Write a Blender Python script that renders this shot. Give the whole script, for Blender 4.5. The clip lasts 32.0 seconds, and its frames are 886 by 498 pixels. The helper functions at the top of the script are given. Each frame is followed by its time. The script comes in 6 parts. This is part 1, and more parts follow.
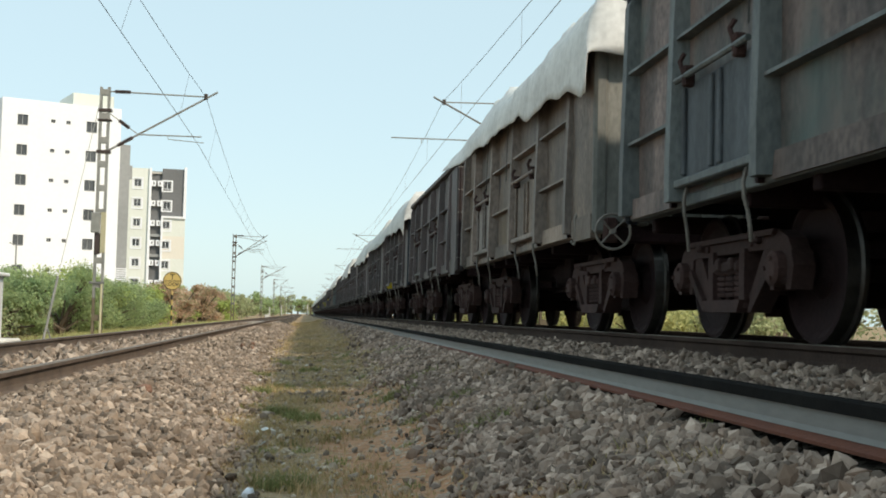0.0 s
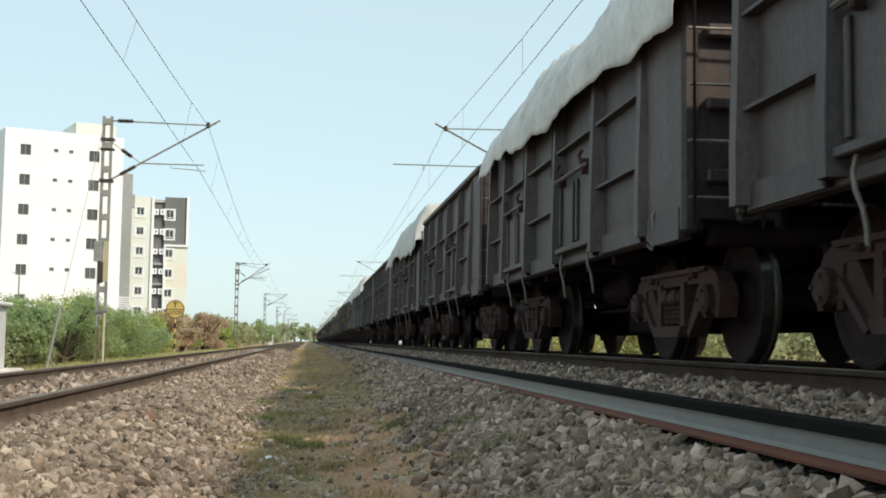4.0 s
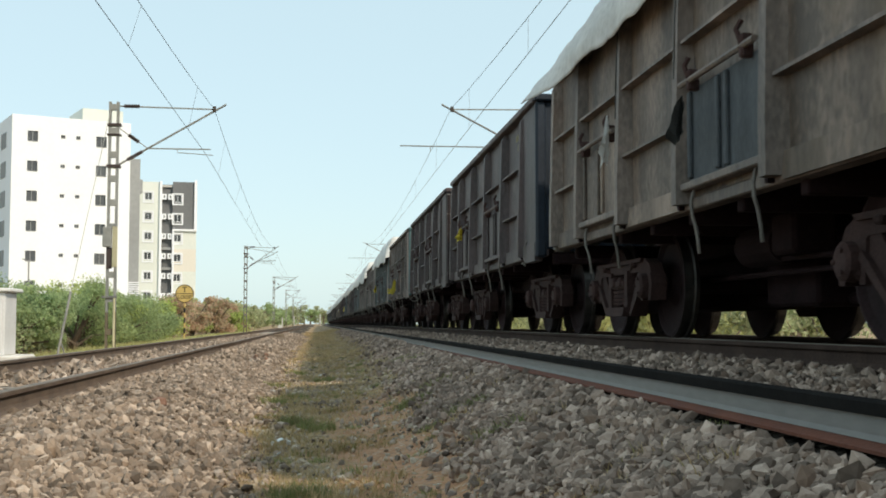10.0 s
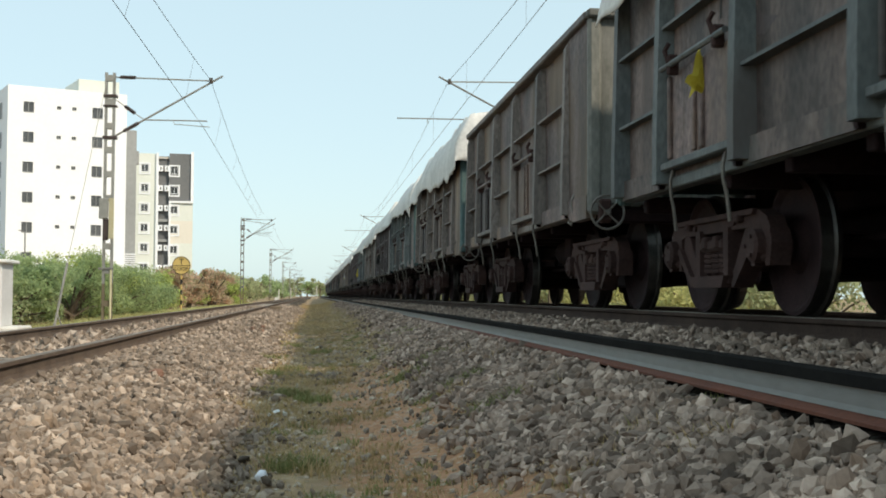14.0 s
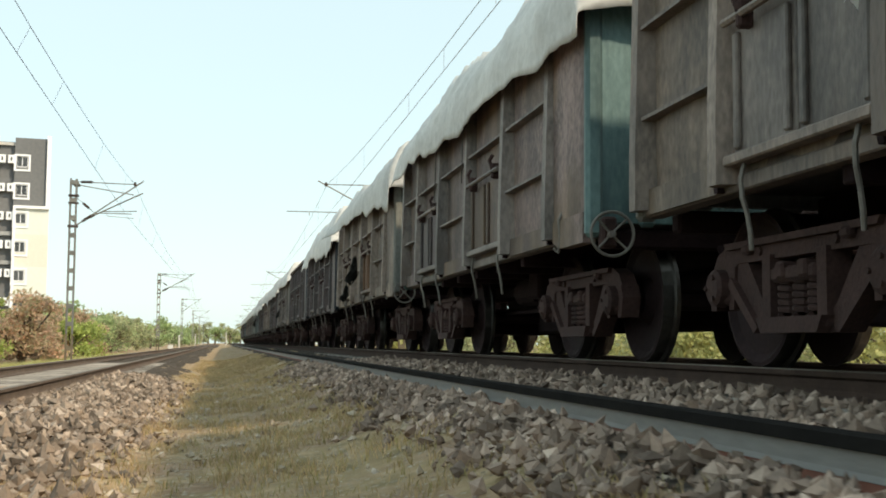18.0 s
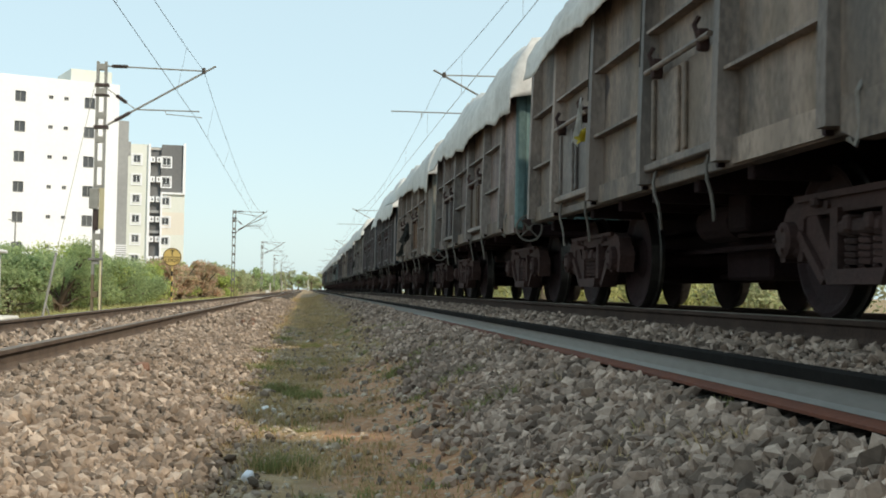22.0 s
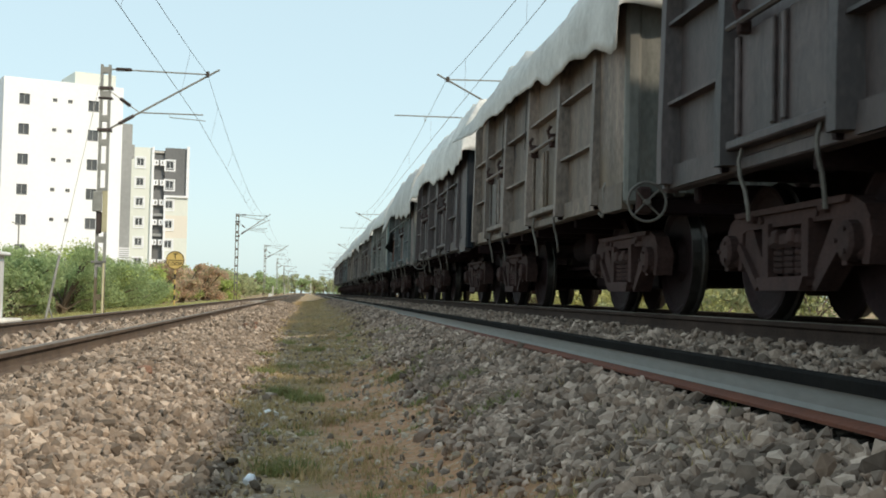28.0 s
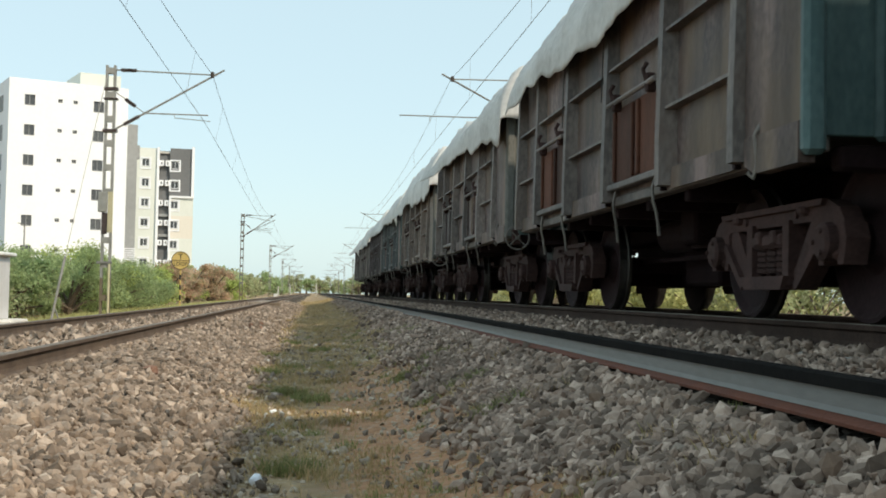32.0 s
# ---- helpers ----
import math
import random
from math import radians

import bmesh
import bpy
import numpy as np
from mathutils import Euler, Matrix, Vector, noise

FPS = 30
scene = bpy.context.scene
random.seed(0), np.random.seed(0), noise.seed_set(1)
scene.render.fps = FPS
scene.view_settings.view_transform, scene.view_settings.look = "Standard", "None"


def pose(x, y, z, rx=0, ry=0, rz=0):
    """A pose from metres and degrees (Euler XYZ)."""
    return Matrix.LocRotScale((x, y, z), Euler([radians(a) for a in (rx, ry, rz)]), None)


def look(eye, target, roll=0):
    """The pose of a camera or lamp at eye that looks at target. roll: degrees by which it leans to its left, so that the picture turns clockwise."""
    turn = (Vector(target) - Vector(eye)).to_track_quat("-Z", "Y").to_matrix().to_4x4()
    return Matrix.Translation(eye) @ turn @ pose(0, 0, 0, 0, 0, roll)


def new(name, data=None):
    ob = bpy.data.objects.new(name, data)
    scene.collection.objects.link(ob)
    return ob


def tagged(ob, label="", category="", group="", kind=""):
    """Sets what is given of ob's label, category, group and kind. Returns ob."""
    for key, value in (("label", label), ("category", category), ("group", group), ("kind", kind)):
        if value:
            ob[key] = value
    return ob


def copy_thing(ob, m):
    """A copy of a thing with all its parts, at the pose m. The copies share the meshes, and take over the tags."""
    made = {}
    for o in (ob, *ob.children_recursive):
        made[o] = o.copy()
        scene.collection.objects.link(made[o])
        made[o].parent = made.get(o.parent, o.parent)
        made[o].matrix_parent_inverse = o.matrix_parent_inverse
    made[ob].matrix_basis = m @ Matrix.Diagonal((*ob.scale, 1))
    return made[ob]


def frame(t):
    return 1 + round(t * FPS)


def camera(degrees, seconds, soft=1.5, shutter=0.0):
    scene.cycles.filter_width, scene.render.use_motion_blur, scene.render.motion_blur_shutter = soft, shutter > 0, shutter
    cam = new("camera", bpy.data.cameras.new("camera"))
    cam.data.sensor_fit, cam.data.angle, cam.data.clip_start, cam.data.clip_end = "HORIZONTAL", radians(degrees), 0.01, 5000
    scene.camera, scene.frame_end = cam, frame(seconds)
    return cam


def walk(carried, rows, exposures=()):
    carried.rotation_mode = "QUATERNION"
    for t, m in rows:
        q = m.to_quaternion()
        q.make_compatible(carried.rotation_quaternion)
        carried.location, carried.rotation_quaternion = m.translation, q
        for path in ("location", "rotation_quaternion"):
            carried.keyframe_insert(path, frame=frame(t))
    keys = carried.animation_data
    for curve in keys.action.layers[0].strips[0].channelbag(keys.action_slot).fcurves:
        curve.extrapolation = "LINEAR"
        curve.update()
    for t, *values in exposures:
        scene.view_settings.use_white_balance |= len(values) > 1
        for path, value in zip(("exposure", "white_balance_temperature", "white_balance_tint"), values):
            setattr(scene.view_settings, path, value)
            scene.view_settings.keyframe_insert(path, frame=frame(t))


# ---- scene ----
# ---------- camera: a low tripod between two railway tracks ----------
cam = camera(40.4, 32.0, soft=1.8, shutter=0.08)
EYE = 0.18
# seconds, metres ahead, yaw to the left, pitch, roll (degrees)
VIEW = [
    (0, 0, -6.474, 3.216, 1.283),
    (0.5, 0, -6.448, 3.449, 1.222),
    (1, 0, -6.414, 3.781, 1.177),
    (1.5, 0, -6.378, 4.150, 1.132),
    (2, 0, -6.365, 4.408, 1.132),
    (2.5, 0, -6.359, 4.519, 1.086),
    (3, 0, -6.348, 4.511, 1.032),
    (3.5, 0, -6.328, 4.478, 0.929),
    (5.5, 0, -6.270, 4.402, 0.586),
    (6, 0, -6.190, 4.292, 0.509),
    (6.5, 0, -6.122, 4.183, 0.469),
    (7, 0, -6.060, 4.050, 0.431),
    (7.5, 0, -6.026, 3.929, 0.393),
    (8, 0, -5.999, 3.792, 0.329),
    (8.5, 0, -5.985, 3.673, 0.273),
    (9, 0, -5.980, 3.608, 0.208),
    (9.5, 0, -5.951, 3.568, 0.148),
    (10, 0, -5.943, 3.552, 0.096),
    (10.5, 0, -5.943, 3.552, 0.054),
    (11, 0, -5.946, 3.535, 0.031),
    (11.5, 0, -5.943, 3.517, 0.012),
    (12, 0, -5.940, 3.478, 0.003),
    (12.5, 0, -5.866, 3.358, -0.005),
    (13, 0, -5.735, 3.234, -0.016),
    (13.5, 0, -5.621, 3.114, -0.017),
    (14, 0, -6.101, 2.258, 0.294),
    (14.3, 7.4, -7.500, 2.186, 0.265),
    (14.5, 14.7, -7.915, 2.990, 0.245),
    (14.8, 25.8, -8.818, 4.356, 0.216),
    (15, 33.4, -9.609, 5.531, 0.196),
    (15.3, 43.6, -10.513, 5.901, 0.167),
    (15.5, 48.6, -11.033, 5.792, 0.147),
    (17.5, 55, -11.1, 5.664, 0.300),
    (18, 53.3, -10.30, 4.535, 0.416),
    (18.5, 41, -8.411, 3.866, 0.532),
    (19, 26.3, -8.113, 2.592, 0.648),
    (19.5, 9.5, -8.474, 1.243, 0.763),
    (20, 0.25, -7.291, 1.663, 0.879),
    (20.5, 0.25, -6.515, 1.966, 0.917),
    (21, 0.25, -6.495, 2.011, 0.951),
    (21.5, 0.25, -6.493, 2.018, 0.965),
    (22, 0.25, -6.493, 2.018, 0.974),
    (22.5, 0.25, -6.487, 2.069, 0.994),
    (23, 0.25, -6.491, 2.097, 1.004),
    (23.5, 0.25, -6.484, 2.074, 0.998),
    (24, 0.25, -6.485, 2.070, 1.002),
    (24.5, 0.25, -6.472, 2.050, 1.008),
    (25, 0.25, -6.460, 2.057, 0.992),
    (25.5, 0.25, -6.417, 2.068, 0.981),
    (27.5, 0.25, -6.361, 2.165, 1.151),
    (28, 0.25, -6.352, 2.216, 1.203),
    (28.5, 0.25, -6.327, 2.224, 1.206),
    (29, 0.25, -6.306, 2.239, 1.201),
    (29.5, 0.25, -6.271, 2.265, 1.188),
    (30, 0.25, -6.241, 2.281, 1.142),
    (30.5, 0.25, -6.220, 2.283, 1.126),
    (31, 0.25, -6.191, 2.276, 1.112),
    (31.5, 0.25, -6.146, 2.266, 1.100),
    (32, 0.25, -6.106, 2.198, 1.072),
]


def view(d, yaw, pitch, roll):
    y, p = radians(yaw), radians(pitch)
    eye = Vector((0, d, EYE))
    return look(eye, eye + Vector((-math.sin(y) * math.cos(p), math.cos(y) * math.cos(p), math.sin(p))), roll)


walk(cam, [(t, view(d, yaw, pitch, roll)) for t, d, yaw, pitch, roll in VIEW], [(0, 0.09, 6900, 10), (14.0, 0.09, 6900, 10), (15.0, 0.34, 7350, 10), (18.0, 0.34, 7350, 10), (19.6, 0.09, 6900, 10), (32, 0.09, 6900, 10)])

# ---------- sky and sun ----------
TO_SUN = Vector((0.51, -0.58, 0.63)).normalized()
world = bpy.data.worlds.new("sky")
scene.world = world
world.use_nodes = True
wt = world.node_tree
wt.nodes.clear()
sky = wt.nodes.new("ShaderNodeTexSky")
sky.sky_type, sky.sun_disc = "NISHITA", False
sky.sun_elevation = math.asin(TO_SUN.z)
sky.sun_rotation = math.atan2(TO_SUN.x, TO_SUN.y)
sky.air_density, sky.dust_density, sky.ozone_density = 1.0, 1.0, 1.6
bg = wt.nodes.new("ShaderNodeBackground")
bg.inputs["Strength"].default_value = 0.15
haze = wt.nodes.new("ShaderNodeMix")
haze.data_type = "RGBA"
haze.inputs["Factor"].default_value = 0.72
haze.inputs["B"].default_value = (4.35, 5.85, 6.45, 1.0)
wo = wt.nodes.new("ShaderNodeOutputWorld")
wt.links.new(sky.outputs[0], haze.inputs["A"])
wt.links.new(haze.outputs["Result"], bg.inputs["Color"])
wt.links.new(bg.outputs[0], wo.inputs["Surface"])

sun_data = bpy.data.lights.new("sun", "SUN")
sun_data.energy, sun_data.angle, sun_data.color = 3.1, radians(2.5), (1.0, 0.89, 0.74)
sun = new("sun", sun_data)
sun.matrix_world = look(TO_SUN * 100, (0, 0, 0))


# ---------- materials ----------
def rgb(c):
    return (*c, 1.0)


def material(name, dark, light, rough=0.8, metal=0.0, scale=3.0, fine=40.0, bump=0.15, stretch=(1, 1, 1), third=None,
             amount=0.5, vary=0.25, specular=0.3, streak=0.0):
    """Two-scale noise between two colours, a third as stains, and a random shade for each object."""
    m = bpy.data.materials.new(name)
    m.use_nodes = True
    t = m.node_tree
    n, link = t.nodes, t.links.new
    b = n["Principled BSDF"]
    b.inputs["Metallic"].default_value = metal
    b.inputs["Specular IOR Level"].default_value = specular
    co, mp, info = n.new("ShaderNodeTexCoord"), n.new("ShaderNodeMapping"), n.new("ShaderNodeObjectInfo")
    mp.inputs["Scale"].default_value = stretch
    link(co.outputs["Object"], mp.inputs["Vector"])
    shift = n.new("ShaderNodeMath")
    shift.operation, shift.inputs[1].default_value = "MULTIPLY", 37.0
    link(info.outputs["Random"], shift.inputs[0])

    def cloud(s, detail):
        k = n.new("ShaderNodeTexNoise")
        k.noise_dimensions = "4D"
        k.inputs["Scale"].default_value, k.inputs["Detail"].default_value = s, detail
        link(mp.outputs["Vector"], k.inputs["Vector"])
        link(shift.outputs[0], k.inputs["W"])
        return k

    big, small = cloud(scale, 5.0), cloud(fine, 3.0)
    add = n.new("ShaderNodeMix")
    add.data_type = "FLOAT"
    add.inputs["Factor"].default_value = 0.4
    link(big.outputs["Fac"], add.inputs["A"])
    link(small.outputs["Fac"], add.inputs["B"])
    ramp = n.new("ShaderNodeValToRGB")
    ramp.color_ramp.elements[0].position, ramp.color_ramp.elements[1].position = (0.40, 0.60) if streak else (0.34, 0.66)
    ramp.color_ramp.elements[0].color, ramp.color_ramp.elements[1].color = rgb(dark), rgb(light)
    link(add.outputs["Result"], ramp.inputs["Fac"])
    colour = ramp.outputs["Color"]
    if third:
        spots = cloud(scale * 0.6 + 0.37, 6.0)
        lim = n.new("ShaderNodeMapRange")
        lim.inputs["From Min"].default_value, lim.inputs["From Max"].default_value = 1.0 - amount * 0.85, 1.08 - amount * 0.7
        link(spots.outputs["Fac"], lim.inputs["Value"])
        mix = n.new("ShaderNodeMix")
        mix.data_type = "RGBA"
        link(lim.outputs["Result"], mix.inputs["Factor"])
        link(colour, mix.inputs["A"])
        mix.inputs["B"].default_value = rgb(third)
        colour = mix.outputs["Result"]
    if streak:
        # rain streaks run down the sheet, with pale dust between them
        mp2, runs = n.new("ShaderNodeMapping"), n.new("ShaderNodeTexNoise")
        mp2.inputs["Scale"].default_value = (3.2, 3.2, 0.5)
        runs.noise_dimensions = "4D"
        runs.inputs["Scale"].default_value, runs.inputs["Detail"].default_value = 1.0, 4.0
        link(co.outputs["Object"], mp2.inputs["Vector"])
        link(mp2.outputs["Vector"], runs.inputs["Vector"])
        link(shift.outputs[0], runs.inputs["W"])
        band = n.new("ShaderNodeMapRange")
        band.inputs["From Min"].default_value, band.inputs["From Max"].default_value = 0.38, 0.62
        band.inputs["To Min"].default_value, band.inputs["To Max"].default_value = 1.0 - streak, 1.0 + streak
        link(runs.outputs["Fac"], band.inputs["Value"])
        dirt = n.new("ShaderNodeHueSaturation")
        link(band.outputs["Result"], dirt.inputs["Value"])
        link(colour, dirt.inputs["Color"])
        colour = dirt.outputs["Color"]
    shade = n.new("ShaderNodeMapRange")
    shade.inputs["To Min"].default_value, shade.inputs["To Max"].default_value = 1.0 - vary, 1.0 + vary
    link(info.outputs["Random"], shade.inputs["Value"])
    hsv = n.new("ShaderNodeHueSaturation")
    link(shade.outputs["Result"], hsv.inputs["Value"])
    link(colour, hsv.inputs["Color"])
    link(hsv.outputs["Color"], b.inputs["Base Color"])
    rr = n.new("ShaderNodeMapRange")
    rr.inputs["To Min"].default_value, rr.inputs["To Max"].default_value = max(0.05, rough - 0.12), min(1.0, rough + 0.12)
    link(big.outputs["Fac"], rr.inputs["Value"])
    link(rr.outputs["Result"], b.inputs["Roughness"])
    if bump:
        bp = n.new("ShaderNodeBump")
        bp.inputs["Strength"].default_value, bp.inputs["Distance"].default_value = bump, 0.02
        link(small.outputs["Fac"], bp.inputs["Height"])
        link(bp.outputs["Normal"], b.inputs["Normal"])
    return m


def island_material(name, colours, rough=0.85, value=(0.7, 1.3), translucent=0.0, grain=0.0, single=False):
    """One colour out of a ramp for each loose piece of a mesh."""
    m = bpy.data.materials.new(name)
    m.use_nodes = True
    t = m.node_tree
    n, link = t.nodes, t.links.new
    b = n["Principled BSDF"]
    b.inputs["Roughness"].default_value = rough
    b.inputs["Specular IOR Level"].default_value = 0.2
    geo = n.new("ShaderNodeNewGeometry")
    ramp = n.new("ShaderNodeValToRGB")
    ramp.color_ramp.interpolation = "LINEAR"
    while len(ramp.color_ramp.elements) < len(colours):
        ramp.color_ramp.elements.new(0.5)
    for i, c in enumerate(colours):
        e = ramp.color_ramp.elements[i]
        e.position, e.color = i / max(1, len(colours) - 1), rgb(c)
    source = n.new("ShaderNodeObjectInfo").outputs["Random"] if single else geo.outputs["Random Per Island"]
    link(source, ramp.inputs["Fac"])
    co, k = n.new("ShaderNodeTexCoord"), n.new("ShaderNodeTexNoise")
    k.inputs["Scale"].default_value, k.inputs["Detail"].default_value = 1.3, 5.0
    link(co.outputs["Object"], k.inputs["Vector"])
    lim = n.new("ShaderNodeMapRange")
    lim.inputs["From Min"].default_value, lim.inputs["From Max"].default_value = 0.3, 0.7
    lim.inputs["To Min"].default_value, lim.inputs["To Max"].default_value = value
    link(k.outputs["Fac"], lim.inputs["Value"])
    hsv = n.new("ShaderNodeHueSaturation")
    link(lim.outputs["Result"], hsv.inputs["Value"])
    link(ramp.outputs["Color"], hsv.inputs["Color"])
    link(hsv.outputs["Color"], b.inputs["Base Color"])
    if grain:
        k2, bp, g2 = n.new("ShaderNodeTexNoise"), n.new("ShaderNodeBump"), n.new("ShaderNodeMix")
        k2.inputs["Scale"].default_value, k2.inputs["Detail"].default_value = grain, 4.0
        link(co.outputs["Object"], k2.inputs["Vector"])
        bp.inputs["Strength"].default_value, bp.inputs["Distance"].default_value = 0.5, 0.006
        link(k2.outputs["Fac"], bp.inputs["Height"])
        link(bp.outputs["Normal"], b.inputs["Normal"])
        g2.data_type, g2.blend_type = "RGBA", "OVERLAY"
        g2.inputs["Factor"].default_value = 0.35
        link(hsv.outputs["Color"], g2.inputs["A"])
        link(k2.outputs["Fac"], g2.inputs["B"])
        link(g2.outputs["Result"], b.inputs["Base Color"])
    if translucent:
        tr, mx = n.new("ShaderNodeBsdfTranslucent"), n.new("ShaderNodeMixShader")
        link(hsv.outputs["Color"], tr.inputs["Color"])
        mx.inputs[0].default_value = translucent
        link(b.outputs[0], mx.inputs[1])
        link(tr.outputs[0], mx.inputs[2])
        link(mx.outputs[0], n["Material Output"].inputs["Surface"])
    return m


M_GREY = material("weathered grey wagon paint", (0.0708, 0.0567, 0.0497), (0.1842, 0.1520, 0.1337), 0.6, 0, 1.6, 30, 0.2, (1, 1, 0.45), (0.0920, 0.0518, 0.0332), 0.5, streak=0.26, specular=0.55)
M_GREYPANEL = material("dirty grey-brown side sheet", (0.0463, 0.0300, 0.0274), (0.1932, 0.1340, 0.1199), 0.65, 0, 1.3, 22, 0.2, (1, 1, 0.7), (0.1244, 0.0805, 0.0492), 0.66, streak=0.4, specular=0.5)
M_DARK = material("dark sooty wagon paint", (0.0310, 0.0218, 0.0218), (0.0777, 0.0554, 0.0538), 0.6, 0, 1.6, 30, 0.2, (1, 1, 0.45), (0.0432, 0.0231, 0.0177), 0.45, streak=0.26, specular=0.55)
M_TEAL = material("faded teal wagon paint", (0.0427, 0.0535, 0.0534), (0.1155, 0.1280, 0.1248), 0.6, 0, 1.6, 30, 0.2, (1, 1, 0.45), (0.0672, 0.0510, 0.0448), 0.5, streak=0.26, specular=0.55)
M_TEALPANEL = material("brown-stained teal side sheet", (0.0452, 0.0288, 0.0242), (0.1696, 0.1223, 0.1061), 0.65, 0, 1.3, 22, 0.2, (1, 1, 0.7), (0.0678, 0.1019, 0.0940), 0.52, streak=0.4, specular=0.5)
M_OLIVE = material("dusty khaki wagon paint", (0.0917, 0.0696, 0.0552), (0.2219, 0.1686, 0.1382), 0.6, 0, 1.6, 30, 0.2, (1, 1, 0.45), (0.1110, 0.0611, 0.0376), 0.45, streak=0.26, specular=0.55)
M_OLIVEPANEL = material("dusty khaki side sheet", (0.0828, 0.0611, 0.0466), (0.2262, 0.1682, 0.1303), 0.65, 0, 1.1, 22, 0.2, (1, 1, 0.6), (0.1308, 0.0865, 0.0456), 0.55, streak=0.3, specular=0.5)
M_BLUE = material("deep blue end paint", (0.008, 0.013, 0.021), (0.015, 0.022, 0.033), 0.55, 0, 1.5, 30, 0.15, (1, 1, 0.45), (0.06, 0.06, 0.07), 0.35, streak=0.24)
M_TEALEND = material("dull teal end paint", (0.0585, 0.1023, 0.1034), (0.1013, 0.1599, 0.1579), 0.6, 0, 1.5, 30, 0.15, (1, 1, 0.45), (0.1328, 0.1439, 0.1314), 0.4, streak=0.28)
M_PALE = material("pale grey-green wagon paint", (0.1020, 0.1006, 0.0889), (0.2280, 0.2200, 0.1961), 0.65, 0, 1.3, 24, 0.2, (1, 1, 0.6), (0.1440, 0.1053, 0.0741), 0.5, streak=0.3, specular=0.5)
M_GREYEND = material("grey end paint", (0.1200, 0.1228, 0.1094), (0.1944, 0.1930, 0.1756), 0.7, 0, 1.5, 30, 0.15, (1, 1, 0.45), (0.1200, 0.0819, 0.0570), 0.4, streak=0.24)
M_REDDOOR = material("red-brown door paint", (0.067, 0.025, 0.015), (0.105, 0.042, 0.025), 0.8, 0, 2.0, 30, 0.2, (1, 1, 0.5), (0.10, 0.07, 0.05), 0.4, streak=0.24)
M_RUSTDOOR = material("rust-brown door boards", (0.100, 0.055, 0.034), (0.175, 0.102, 0.064), 0.8, 0, 2.0, 30, 0.2, (1, 1, 0.5), (0.06, 0.05, 0.042), 0.45, streak=0.3)
M_BLUEDOOR = material("slate blue door paint", (0.058, 0.066, 0.074), (0.100, 0.112, 0.122), 0.7, 0, 2.0, 30, 0.2, (1, 1, 0.5), (0.09, 0.07, 0.055), 0.4, streak=0.28)
M_UNDER = material("brown brake dust on cast steel", (0.0315, 0.0167, 0.0146), (0.0766, 0.0418, 0.0371), 0.9, 0, 4, 40, 0.25, vary=0.2)
M_WHEEL = material("oily dark wheel steel", (0.0165, 0.0092, 0.0096), (0.0363, 0.0203, 0.0210), 0.8, 0.0, 5, 40, 0.15, specular=0.15)
M_TREAD = material("worn wheel tread", (0.08, 0.075, 0.07), (0.16, 0.15, 0.14), 0.45, 1.0, 8, 60, 0.02, vary=0.05)
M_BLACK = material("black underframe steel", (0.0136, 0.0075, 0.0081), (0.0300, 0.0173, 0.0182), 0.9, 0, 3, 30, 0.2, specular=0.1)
M_ROD = material("pale worn steel rod", (0.135, 0.122, 0.108), (0.234, 0.211, 0.189), 0.6, 0.3, 6, 40, 0.1)
M_TARP = material("dusty white tarpaulin", (0.4698, 0.4582, 0.4352), (0.7373, 0.7258, 0.6970), 0.75, 0, 1.2, 14, 0.10, third=(0.2965, 0.2873, 0.2659), amount=0.42, vary=0.12)
M_CLOTH = material("yellow cloth", (0.5250, 0.3975, 0.0300), (0.6450, 0.5400, 0.0900), 0.8, 0, 6, 60, 0.2, vary=0.1)
M_CREAMSPOT = material("faded yellow-white mark paint", (0.2040, 0.1740, 0.1020), (0.2700, 0.2400, 0.1560), 0.8, 0, 5, 40, 0.1)
M_RAGDARK = material("dark greasy cloth", (0.04, 0.04, 0.038), (0.09, 0.088, 0.08), 0.9, 0, 6, 60, 0.2)
M_RAIL = material("rusty rail side", (0.0850, 0.0620, 0.0480), (0.1750, 0.1300, 0.1000), 0.8, 0.1, 4, 60, 0.15, vary=0.05)
# rail side again, with the shade under the train put into its colour
M_RAILSHADE = material("shade-darkened brown rail side", (0.0400, 0.0260, 0.0210), (0.0850, 0.0560, 0.0450), 0.9, 0.0, 4, 60, 0.15, vary=0.05, specular=0.1)
M_RAILTOP = material("worn rail head", (0.12, 0.098, 0.078), (0.20, 0.168, 0.138), 0.65, 0.15, 3, 50, 0.05, vary=0.05)
M_SPARE = material("blue-grey coated spare rail", (0.1629, 0.1571, 0.1486), (0.2274, 0.2200, 0.2075), 0.6, 0.1, 1.2, 40, 0.08, (1, 0.2, 1), (0.1516, 0.1222, 0.1022), 0.4, 0.0)
M_SPARETOP = material("near-black matt rail head", (0.0108, 0.0102, 0.0102), (0.0204, 0.0192, 0.0180), 1.0, 0.0, 3, 40, 0.1, vary=0.0, specular=0.03)
M_SPAREFOOT = material("red-rusted rail foot", (0.099, 0.033, 0.020), (0.172, 0.059, 0.033), 0.85, 0, 4, 50, 0.2, vary=0.0)
M_SLEEPER = material("dusty concrete sleeper", (0.20, 0.18, 0.16), (0.33, 0.30, 0.26), 0.9, 0, 5, 60, 0.2)
M_MAST = material("galvanised mast steel", (0.1800, 0.1800, 0.1665), (0.2970, 0.2925, 0.2700), 0.6, 0.3, 4, 40, 0.08, third=(0.2250, 0.1710, 0.1170), amount=0.4)
M_MASTFOOT = material("brown-stained mast steel", (0.1190, 0.0980, 0.0665), (0.1960, 0.1645, 0.1120), 0.8, 0, 4, 40, 0.1)
